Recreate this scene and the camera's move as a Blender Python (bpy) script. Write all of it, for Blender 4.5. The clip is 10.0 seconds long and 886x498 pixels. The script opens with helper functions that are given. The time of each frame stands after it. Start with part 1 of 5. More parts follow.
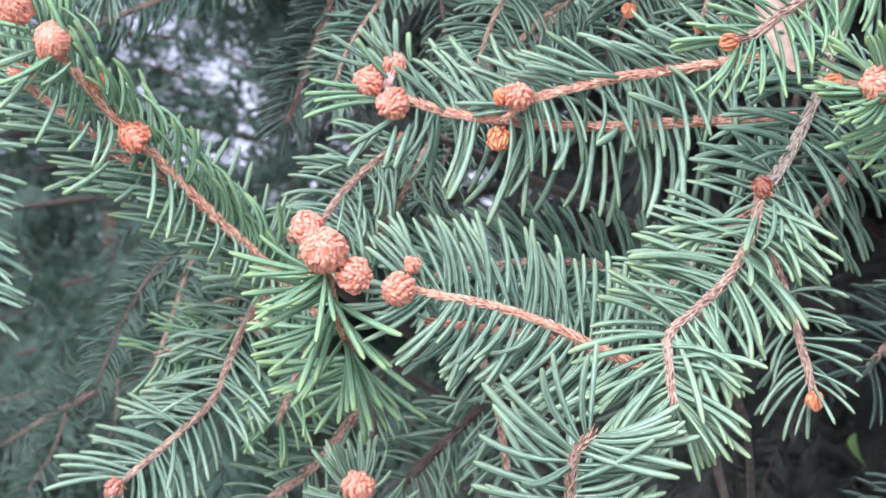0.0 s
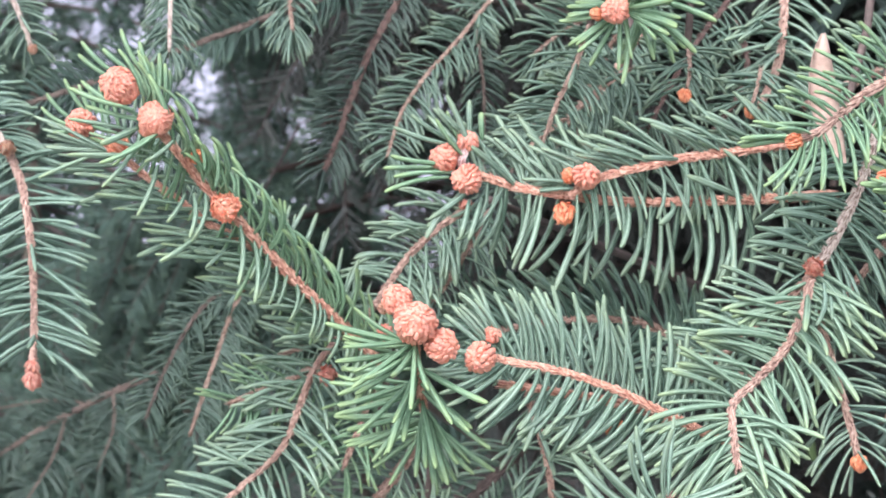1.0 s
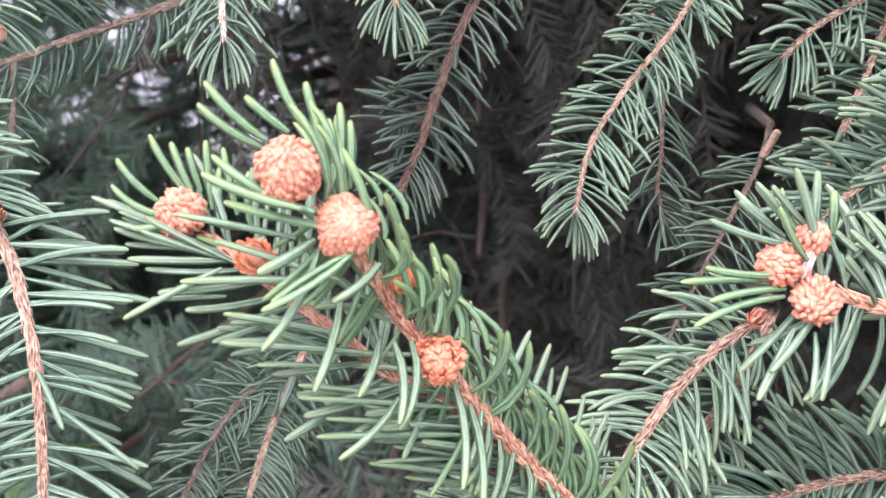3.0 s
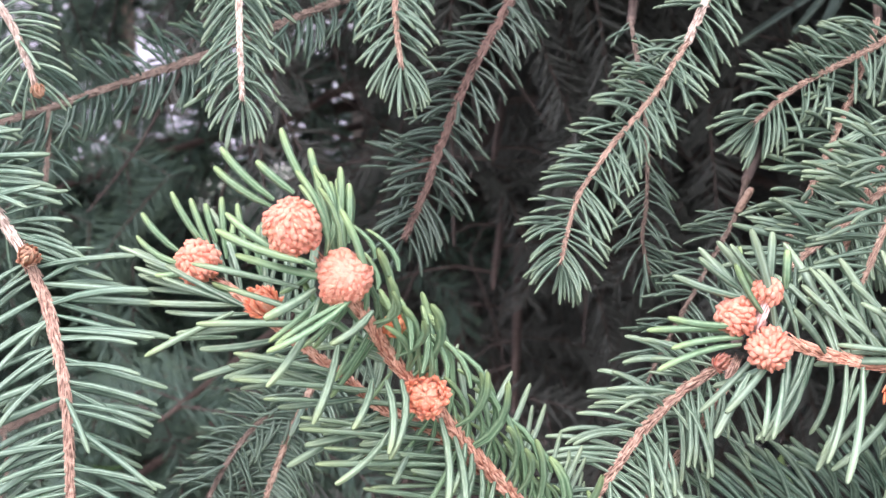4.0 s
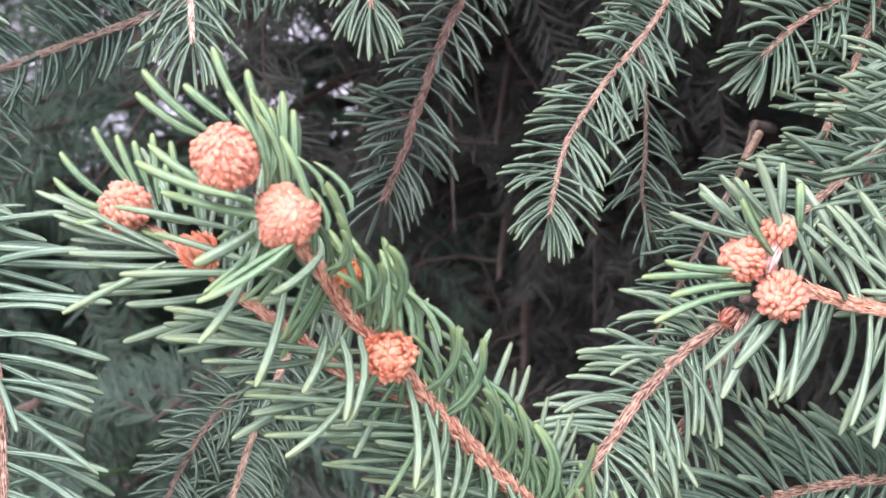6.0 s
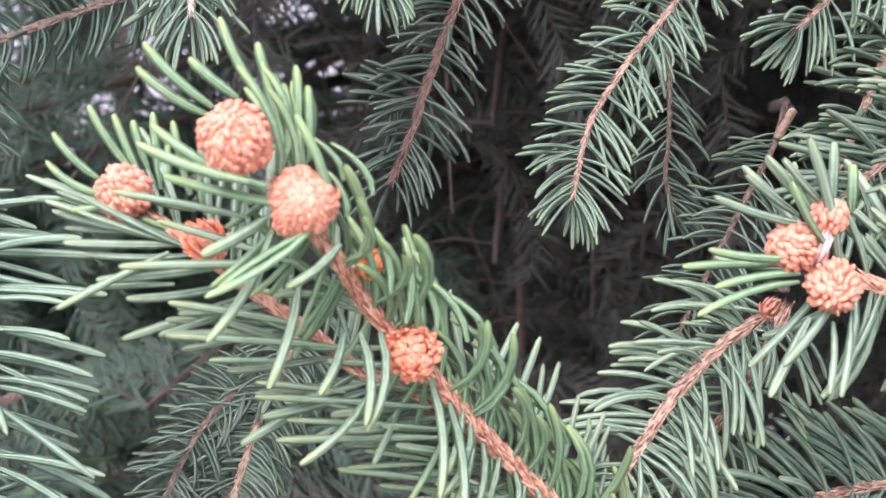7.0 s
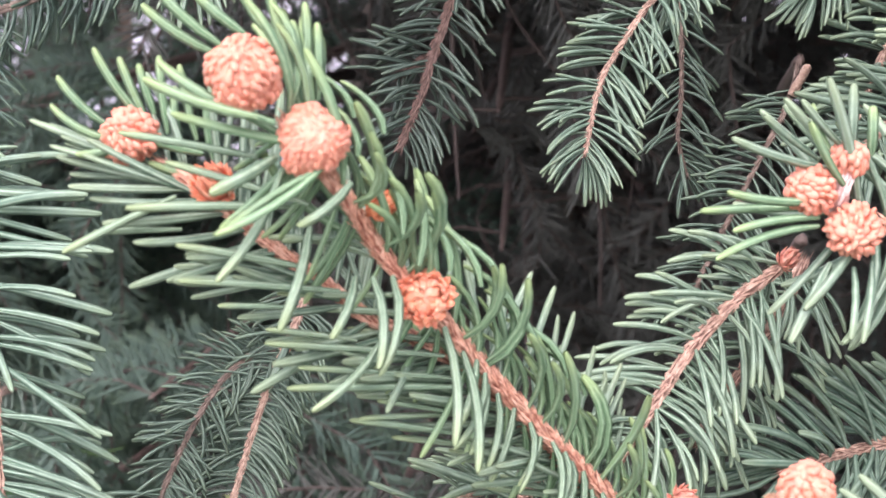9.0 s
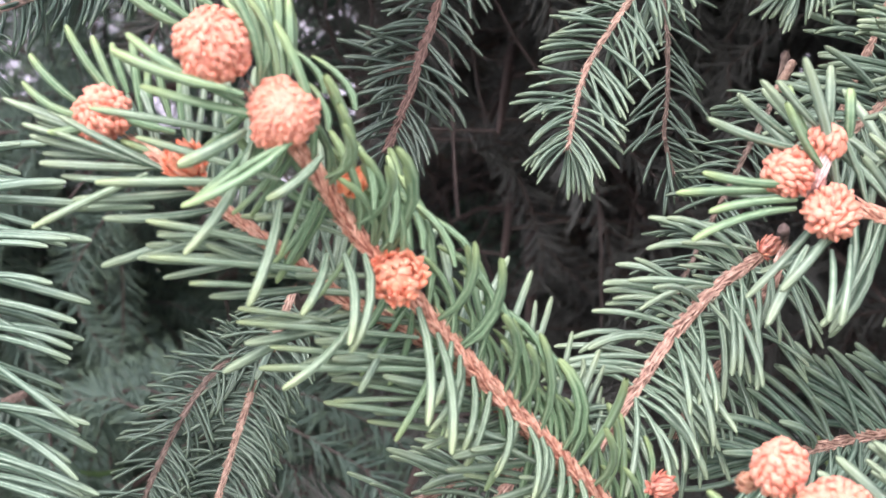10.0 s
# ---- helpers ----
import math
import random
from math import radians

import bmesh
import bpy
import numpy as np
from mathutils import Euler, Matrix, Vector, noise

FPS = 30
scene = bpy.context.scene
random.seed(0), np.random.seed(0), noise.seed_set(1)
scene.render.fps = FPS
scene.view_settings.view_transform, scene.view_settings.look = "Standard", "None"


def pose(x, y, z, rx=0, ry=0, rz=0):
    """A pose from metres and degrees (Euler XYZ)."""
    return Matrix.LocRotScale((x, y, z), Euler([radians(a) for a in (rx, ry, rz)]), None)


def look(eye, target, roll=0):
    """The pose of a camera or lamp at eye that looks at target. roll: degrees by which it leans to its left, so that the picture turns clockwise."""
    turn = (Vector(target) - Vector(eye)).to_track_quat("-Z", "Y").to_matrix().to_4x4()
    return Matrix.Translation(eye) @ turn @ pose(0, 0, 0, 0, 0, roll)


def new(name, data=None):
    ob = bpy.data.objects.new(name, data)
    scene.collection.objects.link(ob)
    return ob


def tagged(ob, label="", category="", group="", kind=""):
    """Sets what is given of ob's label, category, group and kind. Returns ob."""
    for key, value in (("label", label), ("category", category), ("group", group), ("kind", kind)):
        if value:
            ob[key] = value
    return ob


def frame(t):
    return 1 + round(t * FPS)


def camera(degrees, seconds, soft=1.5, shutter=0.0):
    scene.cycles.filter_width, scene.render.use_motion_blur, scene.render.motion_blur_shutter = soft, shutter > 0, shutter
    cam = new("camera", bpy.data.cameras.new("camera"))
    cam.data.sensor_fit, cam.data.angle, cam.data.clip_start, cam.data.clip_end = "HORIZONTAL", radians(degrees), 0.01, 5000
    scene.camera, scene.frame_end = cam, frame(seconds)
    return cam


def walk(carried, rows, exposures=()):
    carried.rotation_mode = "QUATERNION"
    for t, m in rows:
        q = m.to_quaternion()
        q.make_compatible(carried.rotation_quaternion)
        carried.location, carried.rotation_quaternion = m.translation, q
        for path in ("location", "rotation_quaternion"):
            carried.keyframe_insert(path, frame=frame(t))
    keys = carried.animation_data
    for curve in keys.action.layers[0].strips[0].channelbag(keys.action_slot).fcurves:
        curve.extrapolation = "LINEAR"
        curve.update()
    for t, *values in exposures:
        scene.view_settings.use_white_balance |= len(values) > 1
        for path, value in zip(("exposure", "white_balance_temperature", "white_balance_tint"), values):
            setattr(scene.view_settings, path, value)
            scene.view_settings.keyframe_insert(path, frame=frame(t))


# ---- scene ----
# Camera: a phone held close to the outer shoots of a spruce.
cam = camera(29.3, 10.0, soft=1.45)
cam.data.dof.use_dof = True
cam.data.dof.focus_distance = 0.284
cam.data.dof.aperture_fstop = 66.0
PATH = [
    (0, (0.0359, 0.0297, 1.3777), (0.0153, 0.4091, 1.3849), -0.63),
    (0.5, (0.0088, -0.0003, 1.4131), (0.0072, 0.3794, 1.3982), -0.94),
    (1, (-0.0000, -0.0000, 1.4000), (-0.0000, 0.3800, 1.4000), 0.00),
    (1.5, (-0.0608, 0.0219, 1.4499), (-0.0270, 0.3990, 1.4166), -0.93),
    (2, (-0.0711, 0.0813, 1.4407), (-0.0283, 0.4579, 1.4134), -0.04),
    (2.5, (-0.0694, 0.1524, 1.4311), (-0.0220, 0.5287, 1.4078), 0.10),
    (3, (-0.0884, 0.1646, 1.4450), (-0.0245, 0.5377, 1.4114), 0.30),
    (3.2, (-0.0890, 0.1542, 1.4508), (-0.0261, 0.5278, 1.4205), 0.72),
    (4.3, (-0.0871, 0.1369, 1.4506), (-0.0294, 0.5116, 1.4252), 1.14),
    (4.5, (-0.0882, 0.1385, 1.4452), (-0.0293, 0.5132, 1.4229), 1.36),
    (5, (-0.0765, 0.1505, 1.4465), (-0.0234, 0.5259, 1.4206), 0.43),
    (5.2, (-0.0737, 0.1576, 1.4423), (-0.0231, 0.5336, 1.4203), 0.16),
    (6.3, (-0.0763, 0.1731, 1.4389), (-0.0205, 0.5480, 1.4116), -0.16),
    (6.5, (-0.0770, 0.1793, 1.4388), (-0.0207, 0.5541, 1.4110), -0.18),
    (7, (-0.0778, 0.1862, 1.4388), (-0.0201, 0.5606, 1.4085), -0.20),
    (7.5, (-0.0766, 0.1890, 1.4344), (-0.0204, 0.5638, 1.4058), -0.52),
    (8, (-0.0772, 0.1904, 1.4373), (-0.0205, 0.5646, 1.4039), -0.62),
    (8.5, (-0.0836, 0.1931, 1.4369), (-0.0218, 0.5664, 1.4019), -0.39),
    (9, (-0.0783, 0.1900, 1.4312), (-0.0216, 0.5646, 1.4017), -0.64),
    (9.5, (-0.0744, 0.1898, 1.4284), (-0.0205, 0.5652, 1.4039), -0.52),
    (10, (-0.0740, 0.1900, 1.4244), (-0.0192, 0.5653, 1.4027), -0.59),
]
walk(cam, [(t, look(eye, target, roll)) for t, eye, target, roll in PATH], exposures=[(0.0, 0.59, 5780, 8.0), (1.0, 0.58, 6020, 10.0), (2.0, 0.69, 6330, 14.0), (3.0, 0.81, 6430, 16.0), (5.0, 0.64, 6350, 18.0), (7.0, 0.75, 6460, 19.0), (10.0, 0.78, 6570, 20.0)])

# ---- light: overcast day ----
world = bpy.data.worlds.new("overcast_sky")
scene.world = world
world.use_nodes = True
wn, wl = world.node_tree.nodes, world.node_tree.links
sky = wn.new("ShaderNodeTexSky")
sky.sky_type = "NISHITA"
sky.sun_disc = False
sky.sun_elevation = radians(48)
sky.sun_rotation = radians(200)
sky.air_density, sky.dust_density, sky.ozone_density = 1.0, 4.0, 1.0
# cloud veil: the blue is washed out to a pale grey
veil = wn.new("ShaderNodeHueSaturation")
veil.inputs["Saturation"].default_value = 0.45
wl.new(sky.outputs[0], veil.inputs["Color"])
wl.new(veil.outputs[0], wn["Background"].inputs["Color"])
wn["Background"].inputs["Strength"].default_value = 0.285

sun = new("sun", bpy.data.lights.new("sun", "SUN"))
sun.data.energy, sun.data.angle, sun.data.color = 1.05, radians(40), (1.0, 0.96, 0.9)
sun.matrix_world = look((-0.7, -2.7, 3.1), (0, 0.2, 1.4))


# ---- materials ----
def nodes_of(name):
    m = bpy.data.materials.new(name)
    m.use_nodes = True
    return m, m.node_tree.nodes, m.node_tree.links, m.node_tree.nodes["Principled BSDF"]


def math_node(n, l, op, a, b):
    k = n.new("ShaderNodeMath")
    k.operation = op
    for i, v in enumerate((a, b)):
        if isinstance(v, (int, float)):
            k.inputs[i].default_value = v
        else:
            l.new(v, k.inputs[i])
    return k.outputs[0]


def mix_node(n, l, fac, a, b, blend="MIX"):
    k = n.new("ShaderNodeMix")
    k.data_type, k.blend_type = "RGBA", blend
    for i, v in ((0, fac), (6, a), (7, b)):
        if isinstance(v, (int, float)):
            k.inputs[i].default_value = v
        elif isinstance(v, tuple):
            k.inputs[i].default_value = (*v, 1)
        else:
            l.new(v, k.inputs[i])
    return k.outputs[2]


def ramp_node(n, l, fac, stops):
    k = n.new("ShaderNodeValToRGB")
    e = k.color_ramp.elements
    while len(e) < len(stops):
        e.new(0.5)
    for s, (p, c) in zip(e, stops):
        s.position, s.color = p, (*c, 1)
    l.new(fac, k.inputs[0])
    return k.outputs[0]


def noise_node(n, l, scale, detail=3.0, coord=None):
    k = n.new("ShaderNodeTexNoise")
    k.inputs["Scale"].default_value, k.inputs["Detail"].default_value = scale, detail
    if coord is None:
        coord = n.new("ShaderNodeTexCoord").outputs["Object"]
    l.new(coord, k.inputs["Vector"])
    return k.outputs["Fac"]


def each_random(n, l):
    a, b = n.new("ShaderNodeObjectInfo").outputs["Random"], n.new("ShaderNodeNewGeometry").outputs["Random Per Island"]
    return math_node(n, l, "FRACT", math_node(n, l, "ADD", a, b), 0.0)


def needle_material(name, body, pale, tip, shade):
    """A waxy spruce needle: u runs along it, v is 1 on its ribs; pale lines of pores, a lighter point, each one a little different."""
    m, n, l, p = nodes_of(name)
    uv = n.new("ShaderNodeSeparateXYZ")
    l.new(n.new("ShaderNodeUVMap").outputs[0], uv.inputs[0])
    rnd = each_random(n, l)
    other = math_node(n, l, "FRACT", math_node(n, l, "MULTIPLY", rnd, 7.31), 0.0)
    base = mix_node(n, l, rnd, body, shade)
    base = mix_node(n, l, ramp_node(n, l, other, [(0.68, (0.0, 0.0, 0.0)), (1.0, (0.4, 0.4, 0.4))]), base, tip)
    grain = noise_node(n, l, 900.0, 2.0)
    rib = ramp_node(n, l, uv.outputs[1], [(0.34, (0.0, 0.0, 0.0)), (0.8, (1.0, 1.0, 1.0))])
    line = math_node(n, l, "MULTIPLY", math_node(n, l, "MULTIPLY", rib, math_node(n, l, "ADD", math_node(n, l, "MULTIPLY", other, 0.9), 1.3)), grain)
    col = mix_node(n, l, line, base, pale)
    blot = ramp_node(n, l, noise_node(n, l, 140.0, 2.0), [(0.35, (0.0, 0.0, 0.0)), (0.7, (0.5, 0.5, 0.5))])
    col = mix_node(n, l, blot, col, pale)
    point = ramp_node(n, l, uv.outputs[0], [(0.7, (0.0, 0.0, 0.0)), (1.0, (0.65, 0.65, 0.65))])
    col = mix_node(n, l, point, col, tip)
    l.new(col, p.inputs["Base Color"])
    p.inputs["Roughness"].default_value = 0.56
    p.inputs["Specular IOR Level"].default_value = 0.45
    p.inputs["Subsurface Weight"].default_value = 0.0
    bump = n.new("ShaderNodeBump")
    bump.inputs["Strength"].default_value, bump.inputs["Distance"].default_value = 0.5, 0.00015
    l.new(line, bump.inputs["Height"])
    l.new(bump.outputs[0], p.inputs["Normal"])
    return m


NEEDLE_BLUE = needle_material("needle_blue_green", (0.078, 0.148, 0.100), (0.285, 0.375, 0.302), (0.26, 0.33, 0.21), (0.05, 0.104, 0.072))
NEEDLE_GREEN = needle_material("needle_fresh_green", (0.088, 0.185, 0.094), (0.24, 0.355, 0.235), (0.30, 0.39, 0.17), (0.062, 0.142, 0.076))
NEEDLE_MID = needle_material("needle_mid_green", (0.09, 0.165, 0.106), (0.275, 0.37, 0.28), (0.30, 0.37, 0.19), (0.062, 0.122, 0.08))
# second-row shoots: older tone, with their shade also put into the colour
NEEDLE_OLD_SHADED = needle_material("needle_older_shaded_green", (0.046, 0.09, 0.062), (0.178, 0.25, 0.2), (0.15, 0.195, 0.12), (0.033, 0.068, 0.048))
NEEDLE_TEAL = needle_material("needle_teal_green", (0.06, 0.125, 0.088), (0.235, 0.325, 0.268), (0.2, 0.27, 0.18), (0.042, 0.09, 0.064))
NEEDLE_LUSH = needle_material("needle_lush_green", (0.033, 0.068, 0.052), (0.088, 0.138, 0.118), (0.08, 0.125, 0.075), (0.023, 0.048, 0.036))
# twigs hanging behind: their shade is put into these two colours
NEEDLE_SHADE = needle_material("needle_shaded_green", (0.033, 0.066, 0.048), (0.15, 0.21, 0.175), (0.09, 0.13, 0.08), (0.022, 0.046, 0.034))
NEEDLE_DEEP_SHADE = needle_material("needle_deep_shade_green", (0.026, 0.05, 0.039), (0.105, 0.145, 0.125), (0.07, 0.10, 0.07), (0.02, 0.038, 0.03))
# inner needles: the gloom of the gap is put into this flat grey
NEEDLE_INNER = needle_material("needle_gap_gloom", (0.054, 0.057, 0.055), (0.078, 0.082, 0.08), (0.068, 0.071, 0.067), (0.044, 0.047, 0.045))
# far crown boughs: old needle tone, darkened further to stand for shade
NEEDLE_FAR = needle_material("needle_far_shaded", (0.042, 0.07, 0.06), (0.13, 0.175, 0.165), (0.08, 0.12, 0.085), (0.03, 0.05, 0.043))


def bark_material(name, light, mid, dark, scale):
    m, n, l, p = nodes_of(name)
    a = noise_node(n, l, scale, 5.0)
    b = noise_node(n, l, scale * 0.2, 2.0)
    col = ramp_node(n, l, a, [(0.38, dark), (0.5, mid), (0.64, light)])
    col = mix_node(n, l, math_node(n, l, "MULTIPLY", b, 0.45), col, mid)
    each = n.new("ShaderNodeNewGeometry").outputs["Random Per Island"]
    col = mix_node(n, l, ramp_node(n, l, each, [(0.0, (0.0, 0.0, 0.0)), (1.0, (0.45, 0.45, 0.45))]), col, light)
    # dark seams between the leaf cushions, paler crests: v is 0 in the seams, 1 on the crests
    uv = n.new("ShaderNodeSeparateXYZ")
    l.new(n.new("ShaderNodeUVMap").outputs[0], uv.inputs[0])
    # seam tone is part own bark colour, part crease shade painted in
    col = mix_node(n, l, ramp_node(n, l, uv.outputs[1], [(0.1, (0.8, 0.8, 0.8)), (0.5, (0.0, 0.0, 0.0))]), col, dark)
    col = mix_node(n, l, ramp_node(n, l, uv.outputs[1], [(0.6, (0.0, 0.0, 0.0)), (1.0, (0.45, 0.45, 0.45))]), col, light)
    l.new(col, p.inputs["Base Color"])
    p.inputs["Roughness"].default_value = 0.75
    bump = n.new("ShaderNodeBump")
    bump.inputs["Strength"].default_value, bump.inputs["Distance"].default_value = 0.8, 0.3 / scale
    l.new(a, bump.inputs["Height"])
    l.new(bump.outputs[0], p.inputs["Normal"])
    return m


TWIG_ORANGE = bark_material("young_orange_bark", (0.84, 0.54, 0.44), (0.58, 0.25, 0.175), (0.21, 0.055, 0.036), 1000.0)
TWIG = bark_material("tan_twig_bark", (0.62, 0.44, 0.37), (0.34, 0.185, 0.15), (0.10, 0.045, 0.036), 1000.0)
TWIG_TAN = bark_material("dull_tan_bark", (0.50, 0.37, 0.31), (0.29, 0.175, 0.14), (0.11, 0.055, 0.045), 1000.0)
TWIG_GREY = bark_material("pale_weathered_bark", (0.72, 0.62, 0.57), (0.47, 0.35, 0.31), (0.16, 0.09, 0.075), 1000.0)
STALK = bark_material("pale_pink_stalk", (0.80, 0.62, 0.62), (0.60, 0.42, 0.42), (0.36, 0.2, 0.19), 1000.0)
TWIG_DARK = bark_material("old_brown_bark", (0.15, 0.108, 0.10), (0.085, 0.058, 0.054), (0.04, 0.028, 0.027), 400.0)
# reddish bark with the shade of the back twigs put into its colour
TWIG_RED_SHADED = bark_material("shaded_reddish_bark", (0.23, 0.15, 0.135), (0.125, 0.07, 0.062), (0.045, 0.025, 0.022), 1000.0)
TWIG_DIM = bark_material("dull_grey_brown_bark", (0.24, 0.18, 0.16), (0.14, 0.10, 0.085), (0.06, 0.04, 0.035), 1000.0)
TRUNK = bark_material("spruce_trunk_bark", (0.16, 0.12, 0.10), (0.09, 0.065, 0.055), (0.03, 0.022, 0.02), 60.0)


def cone_material(name, body, deep, pale):
    """Fleshy scales: v is 0 in the clefts, which are deeper in colour, and 1 at a scale's end, which is paler."""
    m, n, l, p = nodes_of(name)
    uv = n.new("ShaderNodeSeparateXYZ")
    l.new(n.new("ShaderNodeUVMap").outputs[0], uv.inputs[0])
    col = mix_node(n, l, each_random(n, l), body, tuple(0.6 * a + 0.4 * b for a, b in zip(body, deep)))
    col = mix_node(n, l, ramp_node(n, l, uv.outputs[1], [(0.05, (0.7, 0.7, 0.7)), (0.5, (0.0, 0.0, 0.0))]), col, deep)
    col = mix_node(n, l, ramp_node(n, l, uv.outputs[1], [(0.45, (0.0, 0.0, 0.0)), (1.0, (0.3, 0.3, 0.3))]), col, pale)
    grain = noise_node(n, l, 1500.0, 2.0)
    col = mix_node(n, l, ramp_node(n, l, grain, [(0.45, (0.0, 0.0, 0.0)), (0.7, (0.55, 0.55, 0.55))]), col, pale)
    l.new(col, p.inputs["Base Color"])
    p.inputs["Roughness"].default_value = 0.58
    p.inputs["Subsurface Weight"].default_value = 0.25
    p.inputs["Subsurface Radius"].default_value = (0.0012, 0.0005, 0.0003)
    p.inputs["Subsurface Scale"].default_value = 1.0
    bump = n.new("ShaderNodeBump")
    bump.inputs["Strength"].default_value, bump.inputs["Distance"].default_value = 0.4, 0.0002
    l.new(grain, bump.inputs["Height"])
    l.new(bump.outputs[0], p.inputs["Normal"])
    return m


CONE = cone_material("salmon_pollen_cone", (0.655, 0.255, 0.19), (0.50, 0.14, 0.09), (0.71, 0.37, 0.295))
ROSETTE = cone_material("orange_ragged_scale", (0.78, 0.29, 0.19), (0.66, 0.19, 0.12), (0.84, 0.46, 0.35))
CONE_DEEP = cone_material("orange_bud_scale", (0.74, 0.225, 0.11), (0.58, 0.13, 0.06), (0.82, 0.40, 0.26))
BUD_RED = cone_material("rosy_bud_scale", (0.56, 0.20, 0.15), (0.36, 0.09, 0.065), (0.74, 0.43, 0.36))
PAPER = cone_material("papery_bud_scale", (0.36, 0.17, 0.11), (0.22, 0.09, 0.06), (0.55, 0.36, 0.27))

MM = 0.001
UP0 = 1.4


# ---- building blocks ----
def part(name, mesh, material, parent, label=""):
    """Links a mesh (or a bmesh) as one object under a thing or a part."""
    if isinstance(mesh, bmesh.types.BMesh):
        me = bpy.data.meshes.new(name)
        mesh.to_mesh(me)
        mesh.free()
        mesh = me
    if material is not None and not mesh.materials:
        mesh.materials.append(material)
    ob = new(name, mesh)
    ob.parent = parent
    if label:
        tagged(ob, label)
    return ob


def mesh_of(name, verts, faces, material, uvs=None, smooth=True):
    """A mesh from arrays of corners and of quads or triangles."""
    me = bpy.data.meshes.new(name)
    k = faces.shape[1]
    me.vertices.add(len(verts))
    me.vertices.foreach_set("co", np.ascontiguousarray(verts, dtype=np.float32).ravel())
    me.loops.add(faces.size)
    me.loops.foreach_set("vertex_index", np.ascontiguousarray(faces, dtype=np.int32).ravel())
    me.polygons.add(len(faces))
    me.polygons.foreach_set("loop_start", np.arange(0, faces.size, k, dtype=np.int32))
    me.polygons.foreach_set("use_smooth", np.broadcast_to(np.asarray(smooth), (len(faces),)).copy())
    if uvs is not None:
        layer = me.uv_layers.new(name="along")
        layer.data.foreach_set("uv", np.ascontiguousarray(uvs[faces.ravel()], dtype=np.float32).ravel())
    me.update(calc_edges=True)
    me.validate()
    me.materials.append(material)
    return me


def curve_points(pts, step):
    """A smooth line (Catmull-Rom) through the points, in even steps, with its tangents and lengths."""
    p = np.array(pts, float)
    if len(p) == 2:
        p = np.array([p[0], (p[0] + p[1]) / 2, p[1]])
    q = np.vstack([2 * p[0] - p[1], p, 2 * p[-1] - p[-2]])
    out = []
    for i in range(1, len(q) - 2):
        u = np.linspace(0, 1, 24, endpoint=False)[:, None]
        a, b, c, d = q[i - 1], q[i], q[i + 1], q[i + 2]
        out.append(0.5 * (2 * b + (c - a) * u + (2 * a - 5 * b + 4 * c - d) * u**2 + (3 * b - a - 3 * c + d) * u**3))
    line = np.vstack([*out, p[-1:]])
    run = np.r_[0, np.cumsum(np.linalg.norm(np.diff(line, axis=0), axis=1))]
    n = max(3, int(run[-1] / step) + 1)
    s = np.linspace(0, run[-1], n)
    c = np.stack([np.interp(s, run, line[:, k]) for k in range(3)], 1)
    t = np.gradient(c, axis=0)
    return c, t / np.linalg.norm(t, axis=1)[:, None], s


def sides_of(t, aim):
    """Two unit vectors across each tangent; the first leans towards aim."""
    a = np.broadcast_to(np.array(aim, float), t.shape)
    a = a - (a * t).sum(1)[:, None] * t
    bad = np.linalg.norm(a, axis=1) < 0.15
    alt = np.broadcast_to(np.array((0.0, 0.3, 1.0)), t.shape)
    a = np.where(bad[:, None], alt - (alt * t).sum(1)[:, None] * t, a)
    a = a / np.linalg.norm(a, axis=1)[:, None]
    return a, np.cross(t, a)


